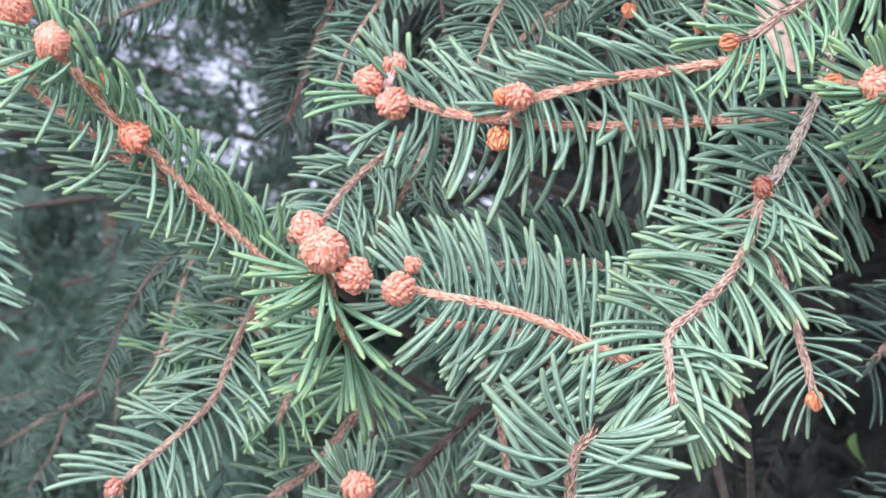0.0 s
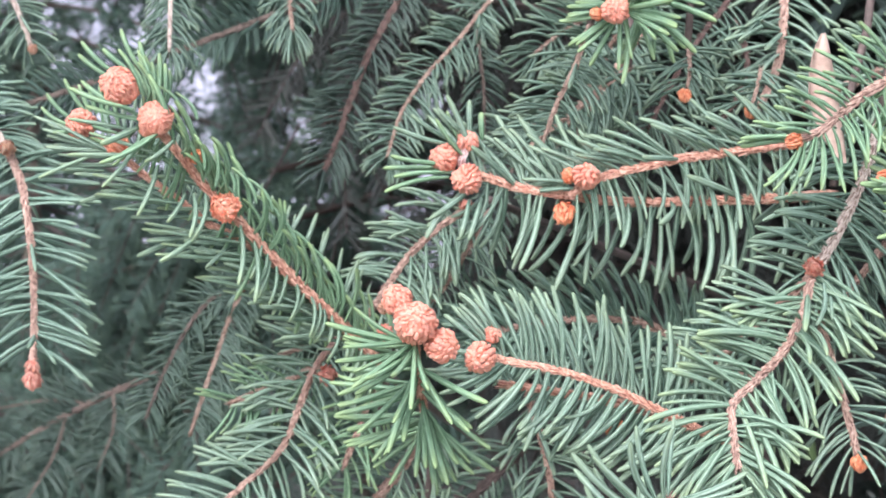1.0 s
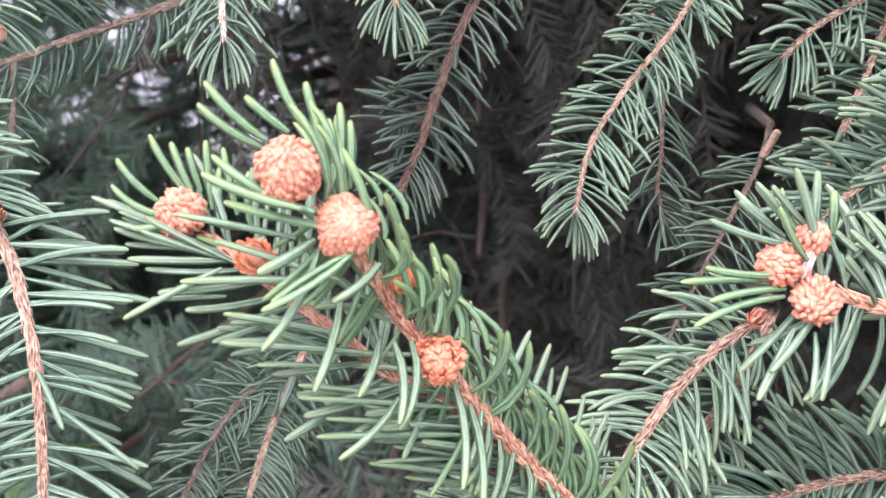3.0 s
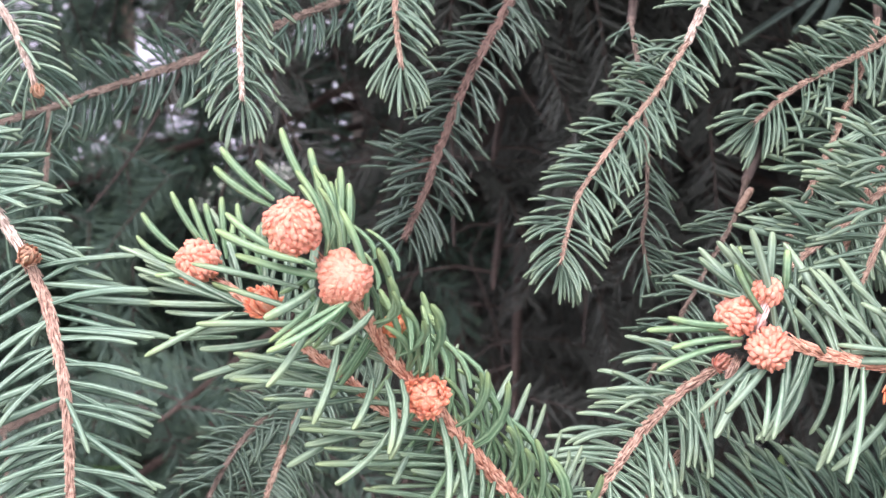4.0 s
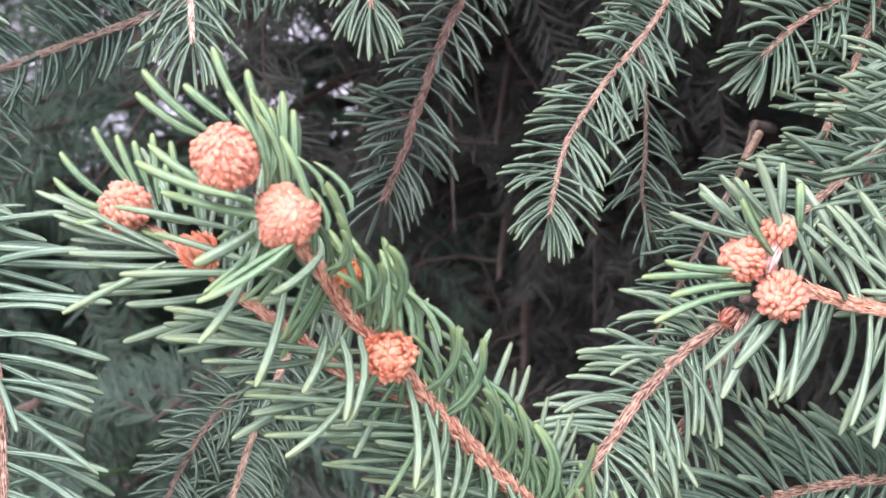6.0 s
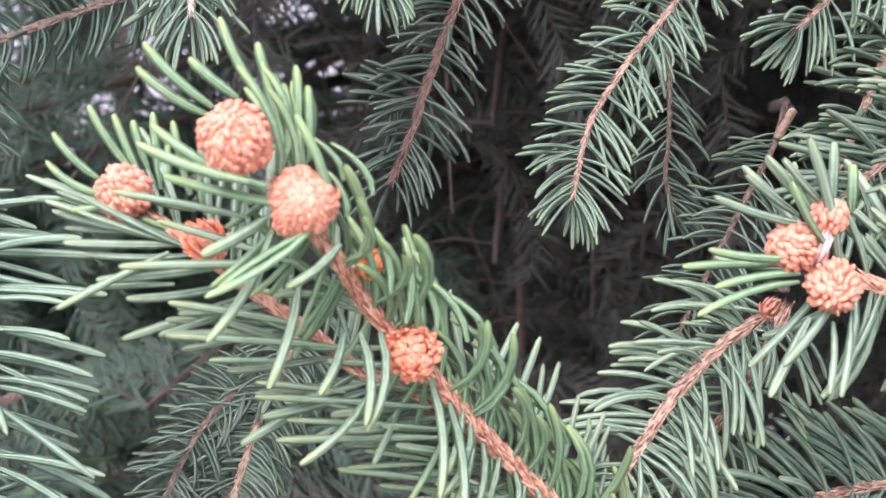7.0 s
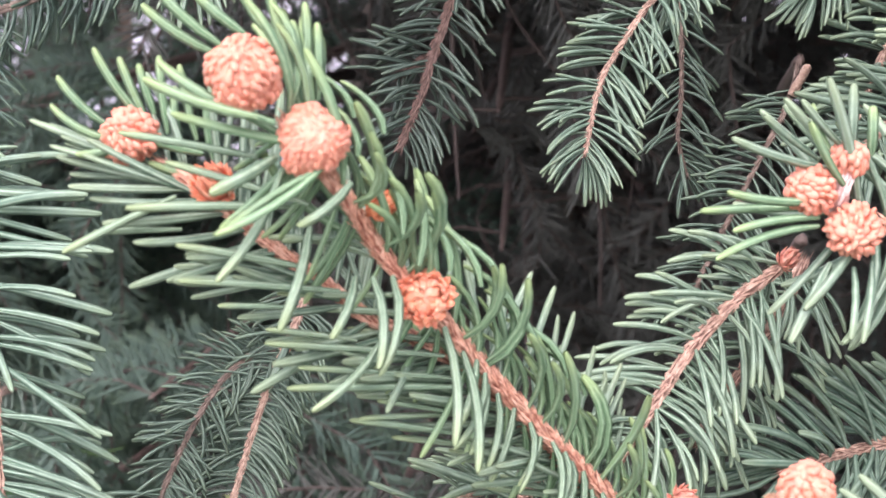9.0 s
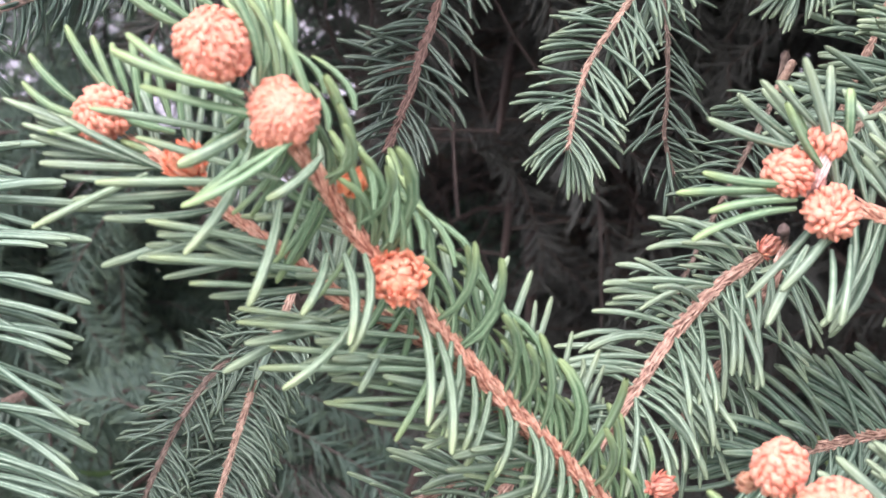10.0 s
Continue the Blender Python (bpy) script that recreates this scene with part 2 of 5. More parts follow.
def stem_mesh(name, pts, r0, r1, material, rng, ring=16, step=0.4, scaly=0.3, plates=False):
    """A tapered twig; plates: set with the overlapping leaf cushions that make spruce bark scaly."""
    c, t, s = curve_points(pts, step)
    if plates:
        r0, r1 = r0 * 0.76, r1 * 0.76
    a, b = sides_of(t, (0.2, -1.0, 0.3))
    th = np.linspace(0, 2 * np.pi, ring, endpoint=False)
    r = np.linspace(r0, r1, len(s))[:, None] * np.ones(ring)
    row = np.arange(ring)[None]
    saw = (s[:, None] / 3.1 + 0.41 * row + 0.13 * (row % 3)) % 1.0
    ridge = np.where(row % 2 == 0, 0.25, 1.0) * np.minimum(saw * 4, 1.0) * (1 - 0.35 * saw)
    r = r * (0.88 + scaly * ridge + rng.normal(0, 0.035, r.shape))
    r[-1] *= 0.3
    uv = np.full((len(s) * ring, 2), 0.1 if plates else 0.55)
    v = (c[:, None] + r[..., None] * (np.cos(th)[None, :, None] * a[:, None] + np.sin(th)[None, :, None] * b[:, None])).reshape(-1, 3)
    i, j = np.meshgrid(np.arange(len(s) - 1), np.arange(ring), indexing="ij")
    k = (j + 1) % ring
    p, q, x, y = (w.ravel() for w in (i * ring + j, i * ring + k, (i + 1) * ring + k, (i + 1) * ring + j))
    f = np.concatenate([np.stack([p, q, x], 1), np.stack([p, x, y], 1)])
    # closed ends
    j, k, last = np.arange(ring), (np.arange(ring) + 1) % ring, (len(s) - 1) * ring
    f = np.concatenate([f, np.stack([k, j, np.full(ring, len(v))], 1), np.stack([last + j, last + k, np.full(ring, len(v) + 1)], 1)])
    v, uv = np.vstack([v, c[:1], c[-1:]]), np.vstack([uv, uv[:2]])
    smooth = np.ones(len(f), bool)
    if plates:
        rows = np.arange(0.6, s[-1] - 0.8, 0.85)
        at = np.repeat(rows, 7) + rng.normal(0, 0.22, len(rows) * 7)
        az = np.tile(np.arange(7), len(rows)) * 2 * np.pi / 7 + np.repeat(np.arange(len(rows)), 7) * 0.61 + rng.normal(0, 0.12, len(at))
        n = np.clip((at / s[-1] * (len(s) - 1)).astype(int), 0, len(s) - 1)
        out = np.cos(az)[:, None] * a[n] + np.sin(az)[:, None] * b[n]
        side = np.cross(t[n], out)
        swing = rng.normal(0.1, 0.16, (len(at), 1))
        run = t[n] + swing * side
        side = side - swing * t[n]
        rr = np.interp(at, s, np.linspace(r0, r1, len(s)))[:, None]
        ln = rng.uniform(2.8, 5.2, (len(at), 1))
        wd = rr * rng.uniform(0.55, 0.8, (len(at), 1))
        hi = rr * rng.uniform(0.16, 0.4, (len(at), 1))
        mid = c[n] + out * rr * 0.93
        six = [mid - 0.5 * ln * run, mid - 0.5 * wd * side, mid + 0.5 * wd * side, mid - 0.1 * ln * run + hi * out,
               mid + 0.32 * ln * run + 1.7 * hi * out, mid + 0.5 * ln * run + 2.0 * hi * out]
        uv = np.vstack([uv, np.tile(np.array([(0, 0.2), (0, 0.12), (0, 0.12), (0, 0.85), (0, 1.0), (0, 0.5)]), (len(at), 1))])
        pv = np.stack(six, 1).reshape(-1, 3)
        tri = np.array([(0, 2, 3), (0, 3, 1), (1, 3, 4), (1, 4, 5), (2, 4, 3), (2, 5, 4)])
        pf = (tri[None] + (len(v) + 6 * np.arange(len(at)))[:, None, None]).reshape(-1, 3)
        v, f, smooth = np.vstack([v, pv]), np.vstack([f, pf]), np.r_[smooth, np.zeros(len(pf), bool)]
    return mesh_of(name, v * MM, f, material, uv, smooth)


def needle_shape(bend, sections, ring, length=16.0, width=1.28):
    """A needle along x, bowed towards z by bend degrees, four-edged and blunt-pointed: corners, quads, uv."""
    u = np.sin(np.linspace(0, 1, sections) * np.pi / 2)
    prof = np.interp(u, [0, 0.1, 0.25, 0.6, 0.85, 0.95, 1.0], [0.55, 0.78, 0.95, 1.0, 0.98, 0.86, 0.36]) * width / 2
    th = np.linspace(0, 2 * np.pi, ring, endpoint=False)
    edge = 1 + 0.16 * np.cos(4 * th) if ring > 5 else np.ones(ring)
    turn = math.radians(bend)
    x = length * np.sin(turn * u) / turn
    z = length * (1 - np.cos(turn * u)) / turn
    v = np.zeros((sections, ring, 3))
    v[..., 0] = x[:, None] - 0.8 * prof[:, None] * (np.sin(th) * edge)[None] * np.sin(turn * u)[:, None]
    v[..., 1] = prof[:, None] * (np.cos(th) * edge)[None]
    v[..., 2] = z[:, None] + 0.8 * prof[:, None] * (np.sin(th) * edge)[None] * np.cos(turn * u)[:, None]
    i, j = np.meshgrid(np.arange(sections - 1), np.arange(ring), indexing="ij")
    k = (j + 1) % ring
    f = np.stack([i * ring + j, i * ring + k, (i + 1) * ring + k, (i + 1) * ring + j], -1).reshape(-1, 4)
    uv = np.stack([np.repeat(u, ring), np.tile(np.arange(ring) % 2, sections)], 1)
    return v.reshape(-1, 3), f, uv


BENDS = (4, 14, 26, 40, 56, 74)
FINE = [needle_shape(b, 7, 8) for b in BENDS]
NEEDLE_MESH = {}


def needle_mesh(material, k):
    key = (material.name, k)
    if key not in NEEDLE_MESH:
        v, f, uv = FINE[k]
        NEEDLE_MESH[key] = mesh_of("needle", v * MM, f, material, uv)
    return NEEDLE_MESH[key]


def needle_poses(pts, rng, length, per_cm, aim, gap, fill, lean, bow, start, end, r, tuft=0, flat=30, low=None, close=0.5):
    """Where the needles of a shoot stand: rows of base, along, across, bow, length, kind of bend.
    low: lean, bow and length of those on the underside, where they differ. aim: the side on which they are parted; gap: half that parting in degrees; lean: degrees between shoot and needle."""
    c, t, s = curve_points(pts, 0.25)
    a, b = sides_of(t, aim)
    total = s[-1]
    n = int(total / 10 * per_cm * (end - start))
    rows = []
    for q in range(n + tuft):
        f = start + (end - start) * (q + rng.random()) / max(n, 1) if q < n else 1.0 - 0.06 * rng.random()
        i = min(int(f * (len(s) - 1)), len(s) - 1)
        if q >= n and flat < 60:
            az = rng.uniform(gap * 0.8, 360 - gap * 0.8)
        elif rng.random() < fill:
            az = rng.uniform(-180, 180)
        else:
            az = rng.choice((-1, 1)) * (gap + abs(rng.normal(0, flat))) if flat < 90 else rng.uniform(gap, 360 - gap)
        az = math.radians(az)
        rad = math.cos(az) * a[i] + math.sin(az) * b[i]
        near_tip = max(0.0, (f - 0.86) / 0.14)
        ln, bw, lg = low if low and rad[2] < -0.1 else (lean, bow, length)
        k = int(np.clip(round(rng.normal(bw, 0.9)), 0, len(BENDS) - 1))
        ang = math.radians(max(12, (ln + rng.normal(0, 10)) * (1 - close * near_tip) + 0.5 * BENDS[k]))
        d = math.cos(ang) * t[i] + math.sin(ang) * rad
        up = t[i] - (t[i] @ d) * d
        if np.linalg.norm(up) < 1e-3:
            up = np.cross(d, rad)
        up = up / np.linalg.norm(up) + 0.15 * np.array((0, 0, 1.0)) + rng.normal(0, 0.26, 3)
        up = up - (up @ d) * d
        up /= np.linalg.norm(up)
        rr = r[0] + (r[1] - r[0]) * f
        size = lg * rng.normal(1, 0.1) * (1 - 0.12 * near_tip) * (0.8 + 0.2 * min(1, (f - start) / 0.1))
        rows.append((c[i] + rad * rr * 0.85, d, np.cross(up, d), up, size / 16.0, k))
    return rows


def needles_joined(name, rows, material, parent, shapes, wide=1.0):
    """All needles of a shoot in one mesh."""
    vs, fs, us, at = [], [], [], 0
    for base, d, y, z, size, k in rows:
        v, f, uv = shapes[k]
        vs.append(base + size * (v[:, :1] * d + wide * v[:, 1:2] * y + v[:, 2:] * z))
        fs.append(f + at)
        us.append(uv)
        at += len(v)
    me = mesh_of(name, np.vstack(vs) * MM, np.vstack(fs), material, np.vstack(us))
    return tagged(part(name, me, None, parent), kind="stuff")


BRANCH_RNG = [0]


def branch(base, label, group="outer spruce branches"):
    """An Empty at the base of a branch, given in mm from the middle of the place."""
    ob = new("spruce_branch")
    ob.location = (base[0] * MM, base[1] * MM, base[2] * MM + UP0)
    ob.empty_display_size = 0.01
    BRANCH_RNG[0] += 1
    tagged(ob, label, "branch", group)
    b, rng = np.array(base, float), np.random.default_rng(BRANCH_RNG[0])
    # its woody limb runs back into the crown: over the top, under the gap or straight in
    back = b - np.array((-80.0, 170.0, 40.0))
    tall, wide_of = back[2] / back[1], abs(back[0]) / back[1]
    if tall < -0.24:
        way = [b * (1.25, 1.25, 1.6) - (0, 0, 60), (b[0] + 60, 1150.0, -480.0), (230.0, 1640.0, -420.0)]
    elif tall > 0.17 or wide_of > 0.42:
        way = [b * (1.2, 1.1, 1.3) + (0, 20, 90), (b[0] * 1.4, 950.0, 330.0), (230.0, 1640.0, 460.0)]
    else:
        deep = b + back * (1080 - b[1]) / back[1]
        way = [b + 0.35 * (deep - b), deep]
    p = np.array([b, *way]) - b
    part("limb", stem_mesh("limb", p, 1.0, 3.2, TWIG_DARK, rng, ring=6, step=20, scaly=0.2), None, ob)
    return ob, b, rng


def shoot(br, pts, r=(1.2, 0.8), length=15.0, per_cm=15, aim=(0, -1, 0), gap=60, fill=0.2, lean=58, bow=2, start=0.0, end=1.0,
          hero=False, bark=None, needles=None, tuft=0, flat=30, wide=1.0, low=None, close=0.5):
    """One shoot: its scaly stem as a part of the branch, and its needles under the stem."""
    ob, base, rng = br
    p = np.array(pts, float) - base
    bark, needles = bark or TWIG, needles or NEEDLE_BLUE
    stem = part("shoot", stem_mesh("shoot", p, r[0], r[1], bark, rng, plates=True), None, ob)
    rows = needle_poses(p, rng, length, per_cm, aim, gap, fill, lean, bow, start, end, r, tuft, flat, low, close)
    if hero:
        for pos, d, y, z, size, k in rows[:300]:
            nd = new("needle", needle_mesh(needles, k))
            nd.parent = stem
            m = Matrix.Identity(4)
            for q in range(3):
                m[q][0], m[q][1], m[q][2], m[q][3] = d[q] * size, y[q] * size * wide, z[q] * size, pos[q] * MM
            nd.matrix_basis = m
        rows = rows[300:]
    if rows:
        needles_joined("needles", rows, needles, stem, FINE, wide)
    return stem


def spray(br, stem, at, axis, count, length, lean, needles, front=(0, -1, 0), wide=1.0):
    """A loose tuft of nearly straight needles round the tip of a shoot, open to the front."""
    ob, base, rng = br
    z = np.array(axis, float)
    z /= np.linalg.norm(z)
    a, b = sides_of(z[None], front)
    for q in range(count):
        az = rng.uniform(0.9, 2 * math.pi - 0.9)
        rad = math.cos(az) * a[0] + math.sin(az) * b[0]
        ang = radians(rng.uniform(*lean))
        d = math.cos(ang) * z + math.sin(ang) * rad
        up = z - (z @ d) * d + rng.normal(0, 0.3, 3)
        up -= (up @ d) * d
        up /= np.linalg.norm(up)
        size = length * rng.uniform(0.82, 1.1) / 16.0
        pos = np.array(at, float) - base + rad * 0.7 - z * rng.uniform(0, 2.5)
        nd = new("needle", needle_mesh(needles, int(rng.integers(0, 3))))
        nd.parent = stem
        y = np.cross(up, d)
        m = Matrix.Identity(4)
        for k in range(3):
            m[k][0], m[k][1], m[k][2], m[k][3] = d[k] * size, y[k] * size * wide, up[k] * size, pos[k] * MM
        nd.matrix_basis = m


def needle(br, stem, ends, k=1, side=(0, 0, 1), needles=None, wide=1.0):
    """One needle from its foot to its point (mm); k: kind of bend; side: where the hollow of its bow faces."""
    ob, base, rng = br
    foot, point = (np.array(e, float) - base for e in ends)
    c = point - foot
    chord = np.linalg.norm(c)
    c /= chord
    u = np.array(side, float)
    u -= (u @ c) * c
    u /= np.linalg.norm(u)
    half = radians(BENDS[k]) / 2
    size = chord / (16.0 * math.sin(half) / half)
    x, z = math.cos(half) * c - math.sin(half) * u, math.sin(half) * c + math.cos(half) * u
    y = np.cross(z, x)
    nd = new("needle", needle_mesh(needles or NEEDLE_GREEN, k))
    nd.parent = stem
    m = Matrix.Identity(4)
    for q in range(3):
        m[q][0], m[q][1], m[q][2], m[q][3] = x[q] * size, y[q] * wide, z[q] * wide, foot[q] * MM
    nd.matrix_basis = m


def scale_shape(sharp):
    """A small plump scale pointing along z, round-topped, or drawn out to a blunt point where sharp: corners, faces, uv."""
    ring, th = 7, np.linspace(0, 2 * np.pi, 7, endpoint=False)
    rows = [(0.0, 0.82), (0.42, 1.0), (0.76, 0.8 - 0.2 * sharp), (0.96, 0.42 - 0.18 * sharp)]
    v = [(w * (0.85 - 0.2 * sharp * h) * math.cos(x) + 0.4 * sharp * h * h, w * math.sin(x), h * (1 + 0.7 * sharp)) for h, w in rows for x in th]
    v.append((0.4 * sharp, 0.0, 1.03 * (1 + 0.7 * sharp)))
    f = []
    for i in range(3):
        for j in range(ring):
            a, b, c, d = i * ring + j, i * ring + (j + 1) % ring, (i + 1) * ring + (j + 1) % ring, (i + 1) * ring + j
            f += [(a, b, c), (a, c, d)]
    f += [(3 * ring + j, 3 * ring + (j + 1) % ring, 4 * ring) for j in range(ring)]
    return np.array(v), np.array(f), np.vstack([np.repeat([(0.0, h) for h, w in rows], ring, axis=0), [(0.0, 1.0)]])


SCALE_MESH = {}


def cone(br, at, size, axis=(-0.5, -0.5, 0.6), tall=1.05, count=90, sharp=0.1, bump=1.0, material=None, name="pollen_cone", split=True, label=""):
    """A round pollen cone: a lumpy core set in spirals with small plump scales. size: its width in mm; bump: how far the scales stand out."""
    ob, base, rng = br
    material = material or CONE
    r = size / 2
    w = 2.3 * r / math.sqrt(count)
    deep = 0.75 * w * bump
    core_r = r - deep * (1 + 0.7 * sharp)
    seed = Vector(rng.uniform(-50, 50, 3))

    def swell(d):
        return 1 + 0.2 * noise.noise(d * 2.1 + seed)

    bm = bmesh.new()
    bmesh.ops.create_icosphere(bm, subdivisions=3, radius=1.0)
    for v in bm.verts:
        d = v.co.normalized()
        v.co = d * core_r * swell(d) * MM
        v.co.z *= tall
    for f in bm.faces:
        f.smooth = True
    core = part(name, bm, material, ob, label)
    z = Vector(axis).normalized()
    core.matrix_basis = Matrix.Translation(Vector((np.array(at, float) - base) * MM)) @ z.to_track_quat("Z", "Y").to_matrix().to_4x4()
    sv, sf, su = scale_shape(sharp)
    key = (material.name, sharp)
    if key not in SCALE_MESH:
        SCALE_MESH[key] = mesh_of("cone_scale", sv * MM, sf, material, su)
    vs, fs = [], []
    for i in range(count):
        h = 1 - 2 * (i + 0.5) / count
        az = i * 2.39996 + rng.normal(0, 0.08)
        q = math.sqrt(1 - h * h)
        nrm = Vector((q * math.cos(az), q * math.sin(az), h))
        pos = Vector((nrm.x, nrm.y, nrm.z * tall)) * core_r * swell(nrm) * 0.97
        out = (nrm + Vector((0, 0, 0.2 + 0.3 * sharp)) + Vector(rng.normal(0, 0.22, 3))).normalized()
        k = w * rng.uniform(0.7, 1.3)
        m = Matrix.Translation(pos * MM) @ out.to_track_quat("Z", "Y").to_matrix().to_4x4() @ Matrix.Diagonal((k * rng.uniform(0.6, 0.95), k, deep * rng.uniform(0.7, 1.3), 1))
        if split:
            so = new("cone_scale", SCALE_MESH[key])
            so.parent = core
            so.matrix_basis = m
        else:
            mm = np.array(m)
            vs.append(sv * MM @ mm[:3, :3].T + mm[:3, 3])
            fs.append(sf + len(sv) * i)
    if not split:
        me = mesh_of("scale_cover", np.vstack(vs), np.vstack(fs), material, np.tile(su, (count, 1)))
        tagged(part("scale_cover", me, None, core), kind="stuff")
    return core


def bud(br, at, size, axis, material=None, sharp=1.0, count=52, name="bud", label="", tall=1.2):
    """A small leaf bud or rosette: overlapping pointed scales that wrap an egg-shaped core and flare at their ends. sharp: how closed it is."""
    ob, base, rng = br
    material = material or CONE_DEEP
    r = size / 2
    bm = bmesh.new()
    bmesh.ops.create_icosphere(bm, subdivisions=2, radius=r * 0.8 * MM)
    for v in bm.verts:
        v.co.z *= tall
    for f in bm.faces:
        f.smooth = True
    core = part(name, bm, material, ob, label)
    z = Vector(axis).normalized()
    core.matrix_basis = Matrix.Translation(Vector((np.array(at, float) - base) * MM)) @ z.to_track_quat("Z", "Y").to_matrix().to_4x4()
    u = np.array((0.0, 0.3, 0.6, 0.85, 1.0))
    prof = np.array((0.75, 1.0, 0.85, 0.5, 0.06))
    vs, fs, us = [], [], []
    for i in range(count):
        f = (i + 0.5) / count
        start = radians(150 - 128 * f + rng.normal(0, 10))
        reach = radians(rng.uniform(30, 56))
        az = i * 2.39996 + rng.normal(0, 0.15)
        pol = np.maximum(start - reach * u, 0.02)
        lift = (0.84 + 0.1 * u + (0.72 - 0.5 * sharp) * u**2 * rng.uniform(0.6, 1.4)) * r
        wide = r * rng.uniform(0.2, 0.33) * (1.2 - 0.5 * f)
        thick = r * 0.14
        for q, (p, g, w) in enumerate(zip(pol, lift, prof)):
            radial = np.array((math.sin(p) * math.cos(az), math.sin(p) * math.sin(az), math.cos(p)))
            across = np.array((-math.sin(az), math.cos(az), 0.0))
            mid = radial * g * (1, 1, tall)
            vs += [mid - across * w * wide, mid + radial * thick * w, mid + across * w * wide, mid - radial * thick * w]
            us += [(0, 0.3 + 0.5 * u[q]), (0, 0.45 + 0.55 * u[q]), (0, 0.3 + 0.5 * u[q]), (0, 0.1)]
        b = 20 * i
        for q in range(4):
            for k in range(4):
                fs.append((b + 4 * q + k, b + 4 * q + (k + 1) % 4, b + 4 * q + 4 + (k + 1) % 4, b + 4 * q + 4 + k))
        fs.append((b + 16, b + 17, b + 18, b + 19))
    me = mesh_of("scale_cover", np.array(vs) * MM, np.array(fs), material, np.array(us))
    tagged(part("scale_cover", me, None, core), kind="stuff")
    return core


# ---- setting ----
def ground_material():
    m, n, l, p = nodes_of("bounce_ground")
    a = noise_node(n, l, 3.0, 5.0)
    b = noise_node(n, l, 60.0, 4.0)
    # tones lifted so the ground throws light up under the needles
    col = ramp_node(n, l, math_node(n, l, "ADD", math_node(n, l, "MULTIPLY", a, 0.6), math_node(n, l, "MULTIPLY", b, 0.4)), [(0.35, (0.11, 0.14, 0.08)), (0.5, (0.22, 0.23, 0.20)), (0.65, (0.36, 0.355, 0.345))])
    l.new(col, p.inputs["Base Color"])
    p.inputs["Roughness"].default_value = 0.95
    return m


def build_ground():
    bm = bmesh.new()
    rings = [0.0, 0.6, 1.5, 3, 6, 12, 30, 100, 600, 3000]
    rows = []
    for i, r in enumerate(rings):
        rows.append([bm.verts.new((r * math.cos(a), 0.8 + r * math.sin(a), 0.04 * noise.noise((r * math.cos(a), r * math.sin(a), 0)) if 0 < r < 20 else 0)) for a in np.linspace(0, 2 * math.pi, 32, endpoint=False)] if r else [bm.verts.new((0, 0.8, 0))])
    for j in range(32):
        bm.faces.new((rows[0][0], rows[1][j], rows[1][(j + 1) % 32]))
        for i in range(1, len(rings) - 1):
            bm.faces.new((rows[i][j], rows[i + 1][j], rows[i + 1][(j + 1) % 32], rows[i][(j + 1) % 32]))
    ob = part("ground", bm, ground_material(), None)
    tagged(ob, "mottled grey-green ground under the spruce, pale to bounce light up", "ground", kind="structure")


build_ground()


def build_backdrop():
    """An added screen behind the trees, its haze only painted on: a tall ring segment far off."""
    m, n, l, p = nodes_of("lilac_screen")
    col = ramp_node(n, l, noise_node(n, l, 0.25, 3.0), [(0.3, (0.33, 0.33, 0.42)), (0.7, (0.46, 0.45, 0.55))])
    l.new(col, p.inputs["Base Color"])
    p.inputs["Roughness"].default_value = 1.0
    bm = bmesh.new()
    rows = [[bm.verts.new((60 * math.sin(a), 60 * math.cos(a), z)) for z in (-1.0, 22.0 + 2 * noise.noise((9 * a, 0, 0)))] for a in np.linspace(-0.9, 0.9, 60)]
    for a, b in zip(rows, rows[1:]):
        bm.faces.new((a[0], a[1], b[1], b[0]))
    tagged(part("backdrop", bm, m, None), "plain lilac-grey screen added far behind the trees", "distance", kind="structure")


build_backdrop()

# ---- the near shoots with cones ----
# A: the rising double shoot with the big cone pair
A = branch((-13.6, 417.7, -30.3), "spruce branch tipped with a pair of round salmon pollen cones")
sa = shoot(A, [(-13.6, 417.7, -30.3), (-20.4, 413.0, -22.7), (-25.8, 409.4, -16.8), (-34.3, 404.7, -8.3), (-42.3, 400.0, 0.5), (-50.1, 394.1, 9.3), (-55.9, 389.4, 15.8), (-60.3, 383.5, 22.2), (-63.8, 381.2, 26.8), (-67.6, 380.0, 31.5)], r=(1.25, 0.95), length=16.0, per_cm=9, wide=0.85, aim=(-0.35, -1, -0.2), gap=62, fill=0.06, lean=30, bow=4, low=(128, 1, 12.0), hero=True, needles=NEEDLE_GREEN, tuft=6, flat=40, close=0.3, bark=TWIG_ORANGE)
sb = shoot(A, [(-20.8, 417.7, -23.7), (-30.9, 410.6, -13.4), (-41.3, 407.1, -2.9), (-49.0, 403.6, 2.5), (-56.4, 401.2, 6.5), (-62.0, 400.0, 11.3), (-67.6, 398.8, 15.3), (-76.0, 396.5, 22.3), (-82.0, 398.8, 26.4)], r=(1.1, 0.8), length=14.5, per_cm=13, aim=(0.2, -1, 0.5), gap=64, fill=0.08, lean=62, bow=1, low=(36, 0, 15.5), hero=True, needles=NEEDLE_BLUE, wide=0.68, tuft=6, flat=30, bark=TWIG_ORANGE)
spray(A, sa, (-66.0, 381.2, 29.3), (-0.62, 0.1, 0.75), 3, 15.0, (8, 42), NEEDLE_GREEN)
spray(A, sa, (-65.6, 377.3, 28.6), (-1.0, -0.15, 0.18), 1, 16.0, (4, 18), NEEDLE_GREEN)
